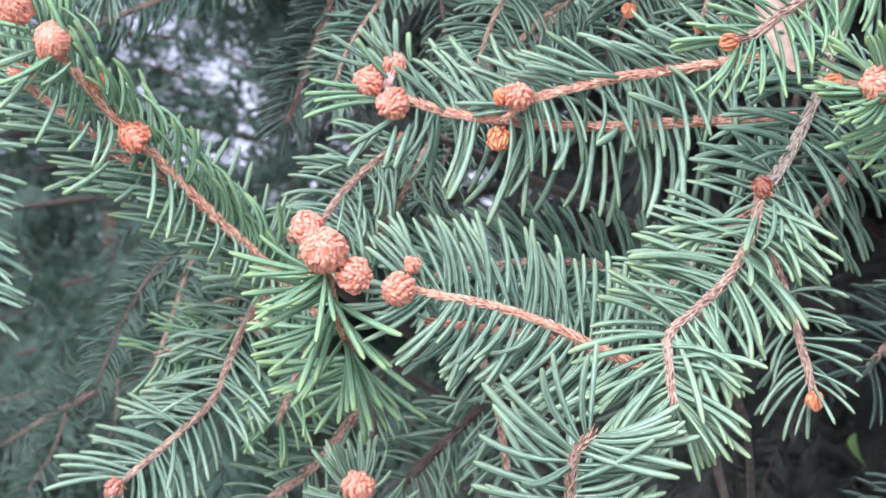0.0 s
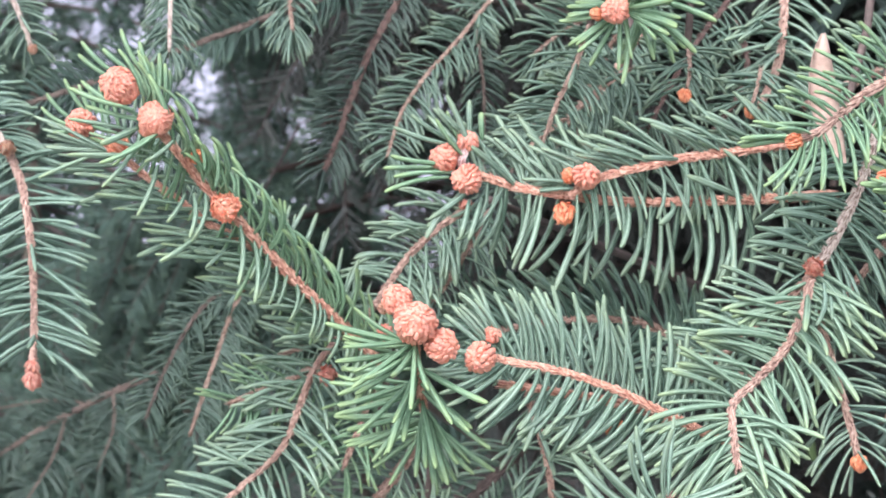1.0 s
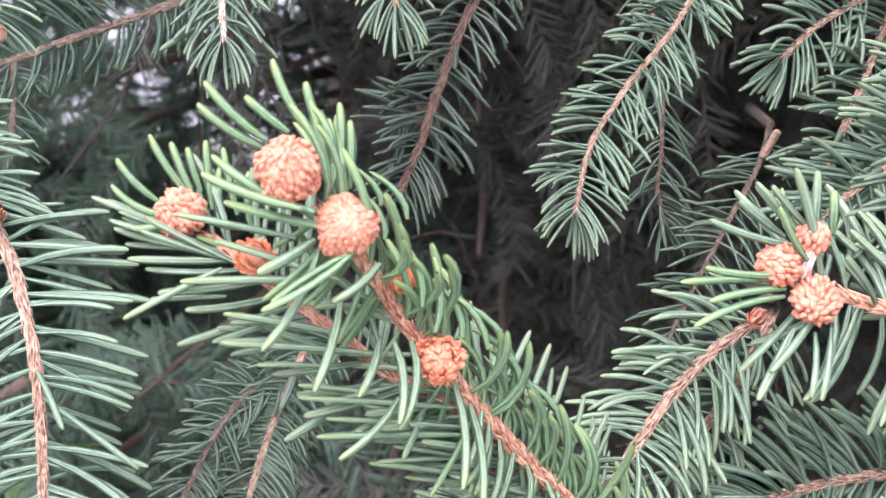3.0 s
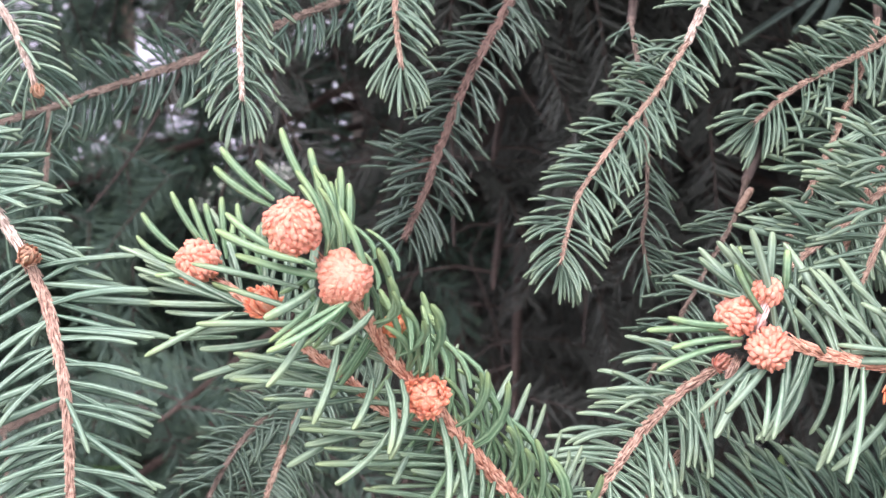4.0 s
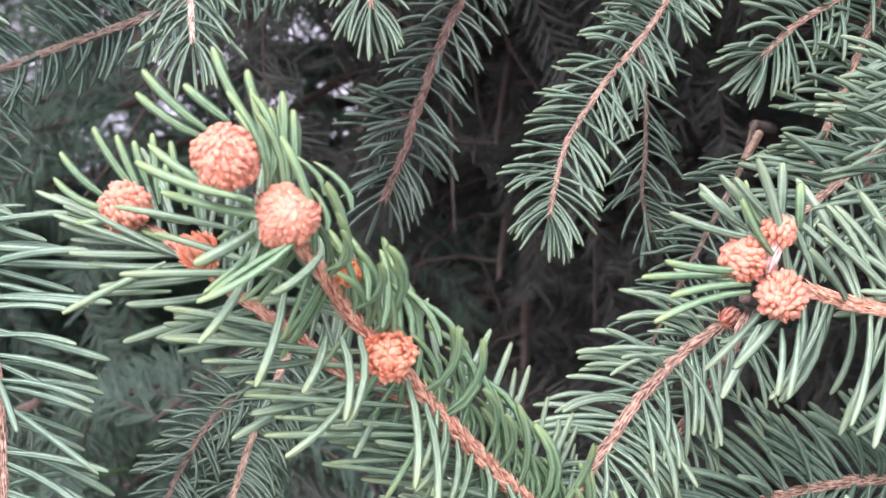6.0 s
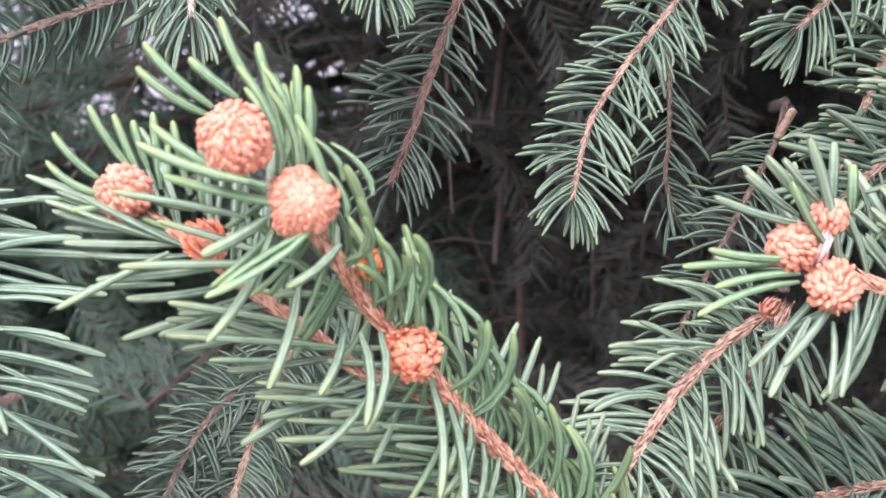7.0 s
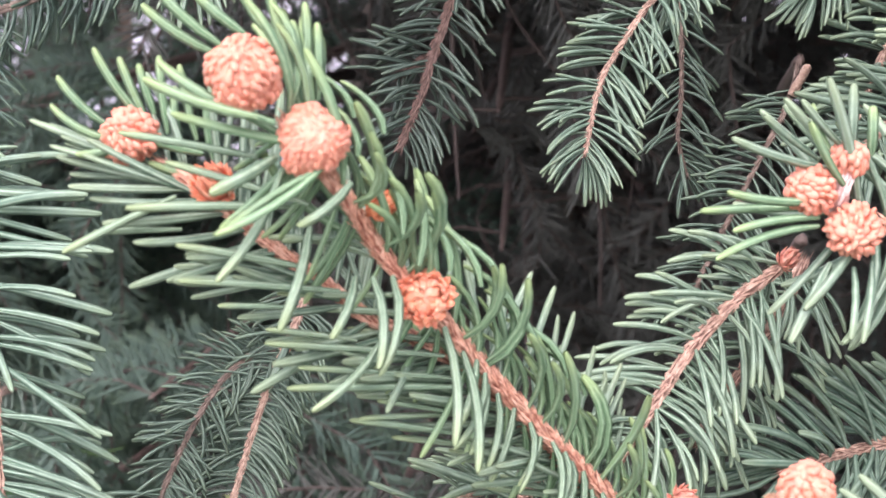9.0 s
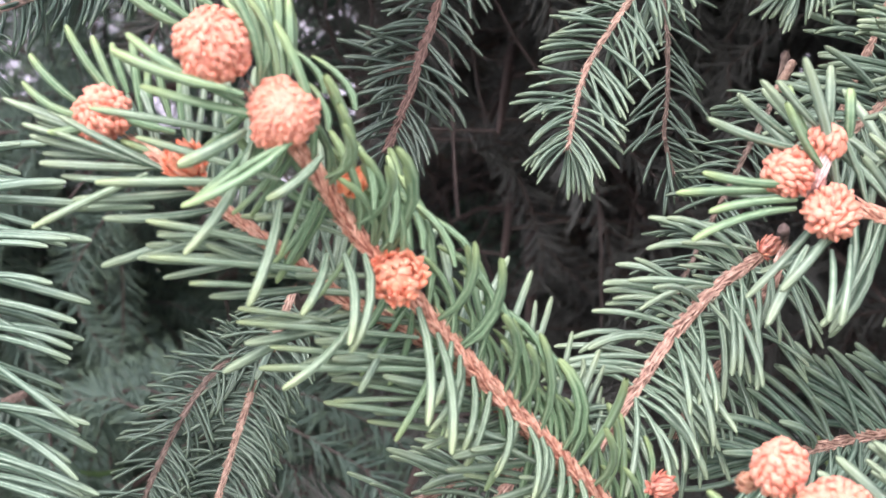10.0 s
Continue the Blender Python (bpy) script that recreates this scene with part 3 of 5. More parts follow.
spray(A, sa, (-63.2, 376.0, 25.1), (-0.7, -0.25, -0.7), 2, 14.0, (4, 40), NEEDLE_GREEN)
# the needles that stand singly round the tips
for ends, k in (
    ([(-74.4, 384.7, 38.6), (-83.1, 384.7, 43.4)], 1), ([(-74.1, 383.5, 39.6), (-82.3, 383.5, 46.4)], 1), ([(-71.3, 382.4, 40.6), (-77.0, 382.4, 44.9)], 0), ([(-68.5, 384.7, 40.6), (-73.8, 384.7, 49.5)], 1),
    ([(-66.6, 384.7, 39.3), (-69.2, 384.7, 47.0)], 0), ([(-66.1, 384.7, 37.3), (-68.9, 384.7, 43.5)], 1), ([(-65.1, 384.7, 33.0), (-63.8, 384.7, 44.3)], 1), ([(-65.7, 383.5, 32.9), (-65.1, 383.5, 42.2)], 1),
    ([(-63.1, 384.7, 33.3), (-62.8, 384.7, 42.1)], 0), ([(-63.6, 387.1, 32.3), (-61.6, 387.1, 40.6)], 1), ([(-70.5, 373.3, 31.4), (-82.7, 374.7, 35.2)], 1), ([(-68.6, 374.7, 30.8), (-81.2, 380.0, 37.4)], 2),
):
    needle(A, sa, ends, k, wide=1.05)
for ends, k in (
    ([(-59.3, 382.4, 31.2), (-60.5, 382.4, 36.3)], 3), ([(-55.7, 383.5, 29.3), (-57.5, 383.5, 35.3)], 3), ([(-59.2, 380.0, 26.9), (-59.0, 380.0, 31.7)], 2), ([(-47.6, 387.1, 13.0), (-48.7, 387.1, 20.0)], 3),
    ([(-39.7, 394.1, 8.9), (-44.5, 394.1, 17.1)], 4), ([(-34.3, 398.8, -0.5), (-39.7, 398.8, 9.5)], 4), ([(-27.4, 403.6, -5.2), (-32.3, 403.6, 2.2)], 4), ([(-51.7, 384.7, 14.0), (-50.7, 384.7, 23.7)], 2),
    ([(-43.1, 391.8, 10.6), (-46.8, 391.8, 19.0)], 3), ([(-37.3, 396.5, 4.3), (-42.1, 396.5, 12.9)], 4), ([(-30.2, 401.2, -2.5), (-36.0, 401.2, 5.7)], 4), ([(-53.8, 382.4, 17.9), (-54.4, 382.4, 25.7)], 2),
):
    needle(A, sa, ends, k, (-1, 0, 0.1), wide=0.98)
for ends, k, side in (
    ([(-68.3, 379.0, 27.0), (-75.1, 374.0, 23.2)], 1, -1), ([(-67.6, 380.0, 25.6), (-74.9, 374.0, 13.6)], 2, -1), ([(-64.4, 383.0, 19.0), (-67.8, 379.0, 7.4)], 1, -1), ([(-58.9, 387.0, 12.6), (-61.2, 382.0, 6.0)], 1, -1),
    ([(-56.9, 386.5, 12.6), (-55.7, 381.0, 3.0)], 2, -1), ([(-54.4, 388.0, 12.5), (-55.1, 382.0, 2.2)], 3, -1), ([(-55.7, 391.0, 4.2), (-63.4, 385.0, -3.0)], 2, -1), ([(-47.2, 395.0, 5.4), (-46.5, 389.0, -8.1)], 2, -1),
    ([(-44.4, 398.5, 2.0), (-43.3, 392.5, -12.3)], 2, -1), ([(-60.1, 377.3, 24.1), (-65.3, 376.0, 18.7)], 1, -1),
):
    needle(A, sa, ends, k, (side, 0, -0.3), NEEDLE_MID, 1.08)
# the long straight needles that reach level from the stems
for ends, wide in (
    ([(-60.3, 392.0, 10.5), (-79.4, 388.0, 12.4)], 0.75), ([(-66.2, 393.0, 8.6), (-74.9, 390.0, 9.4)], 0.6), ([(-57.9, 397.0, 3.8), (-69.2, 393.0, 6.0)], 0.65), ([(-46.8, 398.0, 1.4), (-69.5, 391.0, 4.2)], 0.72),
    ([(-45.6, 400.0, -2.9), (-66.8, 393.0, -1.5)], 0.85), ([(-45.2, 400.0, -1.8), (-65.5, 393.0, 0.9)], 0.65), ([(-44.8, 403.0, -6.7), (-55.1, 400.0, -4.3)], 0.6), ([(-44.2, 405.0, -9.8), (-58.6, 400.0, -6.7)], 0.75),
    ([(-44.6, 405.0, -7.3), (-57.4, 400.0, -6.6)], 0.62), ([(-37.3, 410.0, -13.2), (-52.7, 405.0, -10.1)], 0.7), ([(-37.0, 412.0, -15.0), (-44.7, 408.0, -12.4)], 0.7),
):
    needle(A, sa, ends, 0, (0, 0, -1), NEEDLE_MID, wide * 1.1)
for ends, wide in (
    ([(-65.4, 386.0, 21.1), (-85.1, 384.0, 21.2)], 0.95), ([(-65.0, 389.0, 13.8), (-79.6, 385.0, 16.9)], 0.85), ([(-66.0, 392.0, 10.8), (-73.6, 390.0, 12.3)], 0.7), ([(-78.9, 394.0, 18.2), (-89.0, 391.0, 18.3)], 0.7),
    ([(-79.5, 392.0, 22.2), (-92.4, 387.0, 16.2)], 0.85), ([(-70.3, 383.0, 26.9), (-85.8, 388.0, 29.7)], 0.8), ([(-64.6, 382.0, 21.5), (-80.6, 386.0, 26.3)], 0.8),
):
    needle(A, sb, ends, 0, (0, 0, -1), NEEDLE_MID, wide)
for ends, k in (
    ([(-83.0, 398.8, 31.0), (-89.3, 397.7, 39.6)], 1), ([(-82.7, 400.0, 30.7), (-86.2, 400.0, 38.8)], 0), ([(-80.3, 401.2, 29.5), (-81.4, 401.2, 39.1)], 0), ([(-76.8, 402.4, 28.7), (-79.0, 402.4, 38.0)], 0),
    ([(-87.6, 398.8, 30.7), (-93.8, 398.8, 35.9)], 1), ([(-87.1, 396.5, 29.1), (-94.2, 396.5, 31.5)], 2), ([(-76.2, 396.5, 27.1), (-85.7, 395.3, 30.0)], 1), ([(-83.4, 396.5, 29.0), (-90.8, 396.5, 26.4)], 1),
    ([(-74.8, 401.2, 26.2), (-76.1, 401.2, 34.6)], 1), ([(-81.9, 401.2, 32.0), (-84.0, 401.2, 38.0)], 0), ([(-72.8, 398.8, 23.5), (-82.7, 396.5, 25.6)], 1), ([(-78.6, 401.2, 27.3), (-80.2, 401.2, 35.1)], 1),
):
    needle(A, sb, ends, k, wide=0.95)
# blue needles that lie level under the rising shoot; hooked ones along its upper side; drooping ones below its foot
line, ahead, run = curve_points([(-13.6, 417.7, -30.3), (-25.8, 409.4, -16.8), (-42.3, 400.0, 0.5), (-55.9, 389.4, 15.8), (-63.8, 381.2, 26.8)], 0.4)
for q in range(13):
    foot = line[int((0.12 + 0.76 * (q + A[2].random()) / 13) * (len(line) - 1))] + (-0.5, 2.5, -0.9)
    tip = foot + (-A[2].uniform(9.5, 16.0), A[2].uniform(0.0, 4.0), A[2].uniform(-1.0, 2.5))
    needle(A, sa, [foot, tip], int(A[2].integers(0, 3)), (0, 0, A[2].choice((-1.0, 1.0))), NEEDLE_MID, 0.8)
for q in range(34):
    i = int((0.02 + 0.9 * (q + A[2].random()) / 34) * (len(line) - 1))
    out = np.cross(ahead[i], (0.0, -1.0, 0.0))
    out *= 1 if out[0] > 0 else -1
    foot = line[i] + out * 0.9 + (0, A[2].uniform(-1.2, 2.0), 0)
    tip = foot + ahead[i] * A[2].uniform(5.0, 9.5) + out * A[2].uniform(3.5, 6.0) + (0, A[2].uniform(-1.5, 2.5), 0)
    needle(A, sa, [foot, tip], int(A[2].integers(3, 6)), ahead[i] - out, NEEDLE_GREEN, A[2].uniform(0.85, 1.0))
for q in range(18):
    i = int((0.02 + 0.55 * (q + A[2].random()) / 18) * (len(line) - 1))
    foot = line[i] + (A[2].uniform(-1.0, 0.6), -0.9, -0.6)
    tip = foot + (A[2].uniform(-3.0, 2.0), -A[2].uniform(0.5, 3.0), -A[2].uniform(6.0, 9.5))
    needle(A, sa, [foot, tip], int(A[2].integers(1, 4)), (-0.6, 0, -0.7), NEEDLE_MID, 0.95)
cone(A, (-71.8, 376.0, 36.1), 8.5, axis=(-0.4, -0.6, 0.7), tall=1.08, count=260, sharp=0.2, bump=0.9)
cone(A, (-64.2, 378.0, 28.8), 8.2, axis=(0.1, -1.0, 0.1), tall=0.96, count=320, sharp=0.0, bump=0.6)
cone(A, (-84.8, 396.6, 29.3), 7.4, axis=(-0.6, -0.6, 0.5), tall=1.0, count=140, sharp=0.65, bump=1.15)
bud(A, (-50.2, 390.6, 9.6), 5.9, (-0.15, -1.0, 0.15), count=120, sharp=0.8, name="cone_rosette", material=ROSETTE, tall=0.95)
cone(A, (-55.9, 385.6, 21.0), 3.7, axis=(0.4, -0.6, 0.7), count=48, sharp=0.45, tall=1.15, material=CONE_DEEP)
bud(A, (-13.9, 405.0, -20.0), 3.2, (0.5, -0.8, 0.3), sharp=0.6, material=BUD_RED)
bud(A, (-74.9, 393.4, 23.4), 4.3, (-0.5, -0.8, 0.45), count=90, sharp=0.6, tall=1.25, name="cone_rosette", material=ROSETTE)

# B: the level forked shoot with three cones
B = branch((93.6, 406.6, 15.0), "forked spruce branch with three orange pollen cones and drooping needles")
sb1 = shoot(B, [(93.1, 404.2, 12.9), (81.4, 399.5, 12.1), (55.0, 399.5, 11.1), (39.0, 398.3, 11.3), (30.4, 398.3, 12.5), (19.3, 399.5, 14.2), (10.0, 399.5, 16.9), (4.7, 398.3, 19.2)], r=(1.22, 1.0), length=18, per_cm=12, aim=(0, -1, 0.1), gap=72, fill=0.13, lean=55, bow=2, low=(80, 2, 19.0), hero=True, tuft=5, close=0.3, end=0.97, flat=26, bark=TWIG_ORANGE)
shoot(B, [(83.6, 397.1, 25.2), (73.3, 394.8, 23.5), (54.0, 392.4, 20.7), (40.9, 391.2, 17.7), (33.8, 391.2, 15.5), (29.8, 394.8, 12.6)], r=(1.12, 0.95), length=16, per_cm=12, aim=(0, -1, -0.2), gap=68, fill=0.16, lean=38, bow=1, low=(82, 2, 15.0), hero=True, flat=26, bark=TWIG_ORANGE)
cone(B, (5.6, 394.8, 16.2), 7.6, axis=(-0.3, -0.8, -0.2), count=110, sharp=0.4, bump=1.1)
cone(B, (0.3, 396.0, 21.3), 6.9, axis=(-0.8, -0.3, 0.3), count=110, sharp=0.4, bump=1.1)
cone(B, (5.9, 397.1, 25.2), 5.4, axis=(0.1, -0.3, 0.9), count=62, sharp=0.35, bump=1.1)
cone(B, (32.9, 388.9, 16.7), 6.6, axis=(0.2, -0.8, 0.6), count=70, sharp=0.4, bump=1.1)
part("cone_stalk", stem_mesh("cone_stalk", np.array([(4.7, 398.0, 18.9), (4.4, 396.2, 21.0), (5.6, 397.2, 24.0)]) - B[1], 1.2, 0.9, STALK, B[2], step=0.4, plates=True), None, B[0], "pale pinkish cone stalk")
bud(B, (29.2, 391.2, 16.8), 3.4, (-0.3, -0.6, 0.7))
bud(B, (28.3, 396.0, 8.5), 4.8, (-0.1, -0.7, -0.8))

for ends, k, fresh in (
    ([(2.4, 396.0, 24.2), (-11.5, 392.0, 28.1)], 1, 0), ([(1.1, 396.0, 25.5), (-7.4, 392.0, 30.8)], 0, 0), ([(5.0, 396.0, 21.5), (-1.9, 391.0, 29.7)], 1, 1), ([(4.9, 397.0, 26.8), (-1.5, 395.0, 32.7)], 0, 0),
    ([(0.7, 395.0, 20.0), (-12.1, 392.0, 21.2)], 1, 1), ([(1.4, 396.0, 17.9), (-11.3, 392.0, 17.0)], 1, 1), ([(1.3, 396.0, 16.8), (-13.5, 392.0, 13.2)], 2, 1), ([(6.2, 398.0, 24.6), (6.2, 396.0, 34.7)], 1, 0),
    ([(3.9, 398.0, 25.8), (0.1, 397.0, 31.7)], 1, 1), ([(2.9, 396.0, 12.0), (-4.0, 391.0, 3.1)], 2, 0), ([(6.1, 396.0, 11.4), (4.4, 391.0, 3.0)], 1, 0), ([(9.0, 397.0, 11.9), (6.2, 392.0, 2.3)], 1, 0),
    ([(0.4, 398.0, 19.0), (-14.0, 397.0, 19.0)], 0, 1), ([(9.2, 398.0, 25.7), (8.7, 396.0, 31.5)], 1, 1),
):
    needle(B, sb1, ends, k, (0, 0, 1) if ends[1][2] > ends[0][2] else (-0.4, 0, -0.8), NEEDLE_GREEN if fresh else NEEDLE_BLUE, 1.0)

# C: the cluster that points at the viewer
C = branch((-2.7, 427.1, -49.7), "spruce branch tip with a cluster of pale orange pollen cones")
shoot(C, [(-2.7, 427.1, -49.7), (-4.8, 396.5, -36.2), (-5.8, 380.0, -27.1), (-6.0, 368.0, -19.5)], r=(1.1, 0.9), length=19, per_cm=10, aim=(0.5, 0.3, 1.0), gap=105, fill=0.0, lean=82, bow=1, hero=True, needles=NEEDLE_GREEN, tuft=6, flat=40, wide=0.85, start=0.2, close=0.15, bark=TWIG_ORANGE)
cone(C, (-5.9, 364.0, -15.9), 9.6, axis=(0.0, -0.9, 0.5), count=220, sharp=0.0, bump=0.85)
cone(C, (-0.4, 366.7, -20.9), 7.6, axis=(0.6, -0.6, 0.1), count=130)
cone(C, (-10.0, 369.9, -11.2), 6.8, axis=(-0.4, -0.3, 0.8), count=130)
bud(C, (-13.0, 372.2, -13.2), 2.3, (-0.8, -0.3, 0.5), material=PAPER)

C3 = branch((70.0, 384.7, -46.0), "spruce branch with two small orange cones and hanging needles")
shoot(C3, [(70.0, 384.7, -46.0), (55.9, 380.0, -39.8), (39.8, 378.1, -32.0), (27.1, 376.0, -27.4), (13.2, 374.7, -24.5), (10.1, 374.7, -23.0)], r=(1.1, 0.85), length=17, per_cm=18, wide=0.9, aim=(0, -1, 0.1), gap=66, fill=0.15, lean=62, bow=2, hero=True, tuft=8, flat=28, bark=TWIG_ORANGE)
shoot(C3, [(58.8, 387.1, -41.8), (40.8, 387.1, -35.4), (22.7, 387.1, -32.1), (12.4, 387.1, -30.8)], r=(1.1, 0.9), length=15, per_cm=12, aim=(0, -1, 0.3), gap=75, fill=0.1, lean=62, bow=2, bark=TWIG_ORANGE, needles=NEEDLE_TEAL)
cone(C3, (8.2, 372.0, -23.8), 7.4, axis=(-0.6, -0.7, -0.1), count=84, sharp=0.4, bump=1.1)
cone(C3, (11.1, 373.3, -18.8), 3.9, axis=(0.1, -0.4, 0.8), count=44, sharp=0.4, tall=1.2)
bud(C3, (40.3, 398.8, -41.7), 4.2, (-0.5, -0.5, -0.4))

# D: the long bent shoot
D = branch((98.9, 384.7, 28.2), "long bent spruce branch with a pale stem and fanned needles")
shoot(D, [(98.9, 384.7, 28.2), (94.8, 382.4, 16.2), (87.4, 380.0, 1.6), (81.9, 376.0, -4.7)], r=(1.25, 1.2), length=16, per_cm=18, wide=0.85, aim=(0, -1, 0), gap=62, fill=0.12, lean=62, bow=2, hero=True, bark=TWIG_GREY, needles=NEEDLE_TEAL)
shoot(D, [(81.9, 376.0, -4.7), (79.4, 373.3, -13.6), (74.3, 369.4, -22.0), (67.2, 365.4, -28.6), (61.9, 361.4, -33.1), (61.4, 358.7, -39.3), (62.0, 356.1, -46.7)], r=(1.1, 0.9), length=17.5, per_cm=20, wide=0.85, aim=(0, -1, 0.1), gap=66, fill=0.14, lean=60, bow=2, hero=True, tuft=22, needles=NEEDLE_MID)
bud(D, (82.0, 374.5, -4.2), 3.8, (-0.3, -0.8, 0.3), sharp=0.6, material=BUD_RED, name="bud_scales")
shoot(D, [(85.0, 380.0, -3.6), (76.8, 380.0, -11.6), (73.6, 382.4, -13.8), (62.2, 387.1, -26.0), (56.4, 389.4, -30.1)], r=(1.1, 0.8), length=14, per_cm=12, aim=(0, -1, 0), gap=70, lean=60)
shoot(D, [(83.3, 377.3, -14.1), (86.4, 376.0, -25.6), (89.2, 373.3, -36.9), (91.2, 372.0, -46.1)], r=(1.0, 0.8), length=12, per_cm=14, aim=(0, -1, 0), gap=66, lean=58, hero=True)
bud(D, (91.2, 371.5, -46.7), 3.4, (0.2, -0.2, -1.0))

D5 = branch((42.2, 353.4, -72.1), "close spruce shoot with broad fanned needles")
shoot(D5, [(42.0, 353.4, -72.1), (42.0, 349.4, -63.1), (42.6, 345.4, -55.2), (46.2, 342.8, -50.3)], r=(1.3, 1.0), length=18, per_cm=19, aim=(0, -1, 0.0), gap=62, fill=0.1, lean=62, bow=2, hero=True, tuft=5)

# upper right shoots close to the viewer
R1 = branch((113.5, 366.7, 42.0), "close spruce twig with an orange end bud")
shoot(R1, [(113.5, 366.7, 42.0), (94.9, 361.4, 35.9), (84.6, 358.7, 29.0), (79.4, 356.1, 24.9), (74.4, 354.7, 22.8)], r=(1.2, 0.9), length=13, per_cm=14, gap=70, lean=60, hero=True, needles=NEEDLE_GREEN, tuft=8)
bud(R1, (73.4, 353.6, 22.5), 3.2, (-0.9, -0.2, -0.2))
R2 = branch((124.9, 380.0, -4.2), "close spruce shoot tipped with an orange cone")
shoot(R2, [(124.9, 380.0, -4.2), (114.0, 366.7, 5.3), (105.9, 358.7, 11.8), (101.9, 354.7, 13.5)], r=(1.2, 0.9), length=15, per_cm=24, gap=40, flat=95, lean=62, hero=True, needles=NEEDLE_GREEN, tuft=20)
cone(R2, (101.2, 353.4, 13.9), 7.2, axis=(-0.5, -0.8, 0.2), count=110)
bud(R2, (93.9, 358.7, 14.9), 3.6, (-0.9, -0.3, 0.1))
shoot(R2, [(102.7, 358.7, 14.0), (98.4, 358.7, 14.6), (94.7, 358.7, 14.8)], r=(0.9, 0.7), length=10, per_cm=8, lean=60)

# G: shoot pointing straight out
G = branch((64.7, 438.9, 70.6), "spruce shoot seen end on with radiating needles and one round cone")
shoot(G, [(64.7, 438.9, 70.6), (51.8, 408.3, 62.0), (44.8, 394.1, 57.2), (39.9, 384.7, 54.0)], r=(1.1, 0.8), length=15, per_cm=22, aim=(0, 0, 1), gap=0, flat=95, lean=80, bow=1, start=0.55, hero=True, needles=NEEDLE_GREEN, tuft=30, close=0.12)
cone(G, (38.8, 382.1, 53.8), 6.6, axis=(-0.1, -1.0, 0.2), count=130, bump=0.8)
bud(G, (35.0, 384.7, 53.4), 2.8, (-0.8, -0.5, 0.0))

# M: the long hanging shoot
M = branch((-148.2, 457.8, 72.5), "long drooping spruce branch with a scaly joint and combed needles")
shoot(M, [(-148.2, 457.8, 72.5), (-137.4, 453.7, 58.1), (-129.6, 451.6, 47.9), (-123.0, 449.5, 37.8), (-115.2, 447.4, 27.0)], r=(1.2, 1.1), length=12.6, per_cm=14, aim=(0, -1, 0), gap=72, fill=0.1, lean=58, bow=2, hero=True, bark=TWIG_GREY, needles=NEEDLE_TEAL)
shoot(M, [(-115.2, 447.4, 27.0), (-110.7, 445.4, 16.9), (-107.6, 441.3, 3.8), (-106.5, 441.3, -11.0), (-106.5, 441.3, -23.2), (-106.0, 437.0, -31.8)], r=(1.1, 0.85), wide=0.76, length=16.6, per_cm=14, aim=(0, -1, 0), gap=72, fill=0.1, lean=66, bow=1, hero=True, tuft=0, end=0.9, flat=24, needles=NEEDLE_TEAL)
bud(M, (-113.9, 443.3, 26.3), 3.9, (0.3, -0.7, 0.3), material=PAPER, name="bud_scales")
bud(M, (-106.0, 437.5, -30.6), 3.2, (0.05, -0.2, -1.0), sharp=0.6, tall=1.6, material=BUD_RED, name="bud_scales")
bud(M, (-105.9, 437.0, -33.5), 4.0, (0.1, -0.5, -0.9), sharp=0.6, count=64, material=BUD_RED)

# L: the pair under the forked shoot
L = branch((11.7, 429.5, 12.5), "pair of spruce shoots with orange stems and narrow needles")
shoot(L, [(5.9, 420.1, 10.1), (-1.6, 420.1, 4.8), (-8.7, 418.9, -2.0), (-15.3, 418.9, -11.6), (-20.2, 418.9, -18.7)], r=(0.95, 0.85), length=13.5, per_cm=22, aim=(0, -1, 0), gap=66, fill=0.12, lean=56, bow=3, hero=True, tuft=4, flat=24, wide=0.85)
shoot(L, [(11.0, 427.1, 9.2), (8.9, 427.1, 4.7), (5.7, 427.1, -0.5), (2.7, 428.0, -5.7), (-1.0, 429.0, -11.2), (-5.2, 429.5, -18.0)], r=(0.9, 0.75), length=11.5, per_cm=16, aim=(0, -1, 0), gap=64, lean=56, wide=0.85)
bud(L, (5.5, 418.9, 10.5), 2.7, (0.6, -0.4, 0.6), sharp=0.6, material=BUD_RED, name="bud_scales")

# H: the hanging shoot over the dark gap
H = branch((24.7, 479.0, 91.5), "hanging spruce shoot with evenly combed blue-green needles")
shoot(H, [(24.7, 479.0, 91.5), (17.5, 471.9, 77.3), (12.8, 468.3, 68.4)], r=(0.95, 0.8), length=9.6, per_cm=14, gap=74, fill=0.1, lean=60, hero=True, bark=TWIG_GREY, needles=NEEDLE_OLD_SHADED)
shoot(H, [(12.8, 468.3, 68.4), (4.2, 462.5, 57.3), (-5.2, 460.1, 46.3), (-11.4, 458.9, 36.5), (-15.1, 455.4, 24.4)], r=(0.62, 0.42), needles=NEEDLE_OLD_SHADED, length=9.8, per_cm=25, wide=1.1, aim=(0, -1, 0.1), gap=62, fill=0.1, lean=56, bow=2, hero=True, tuft=12, flat=24, bark=TWIG_TAN)

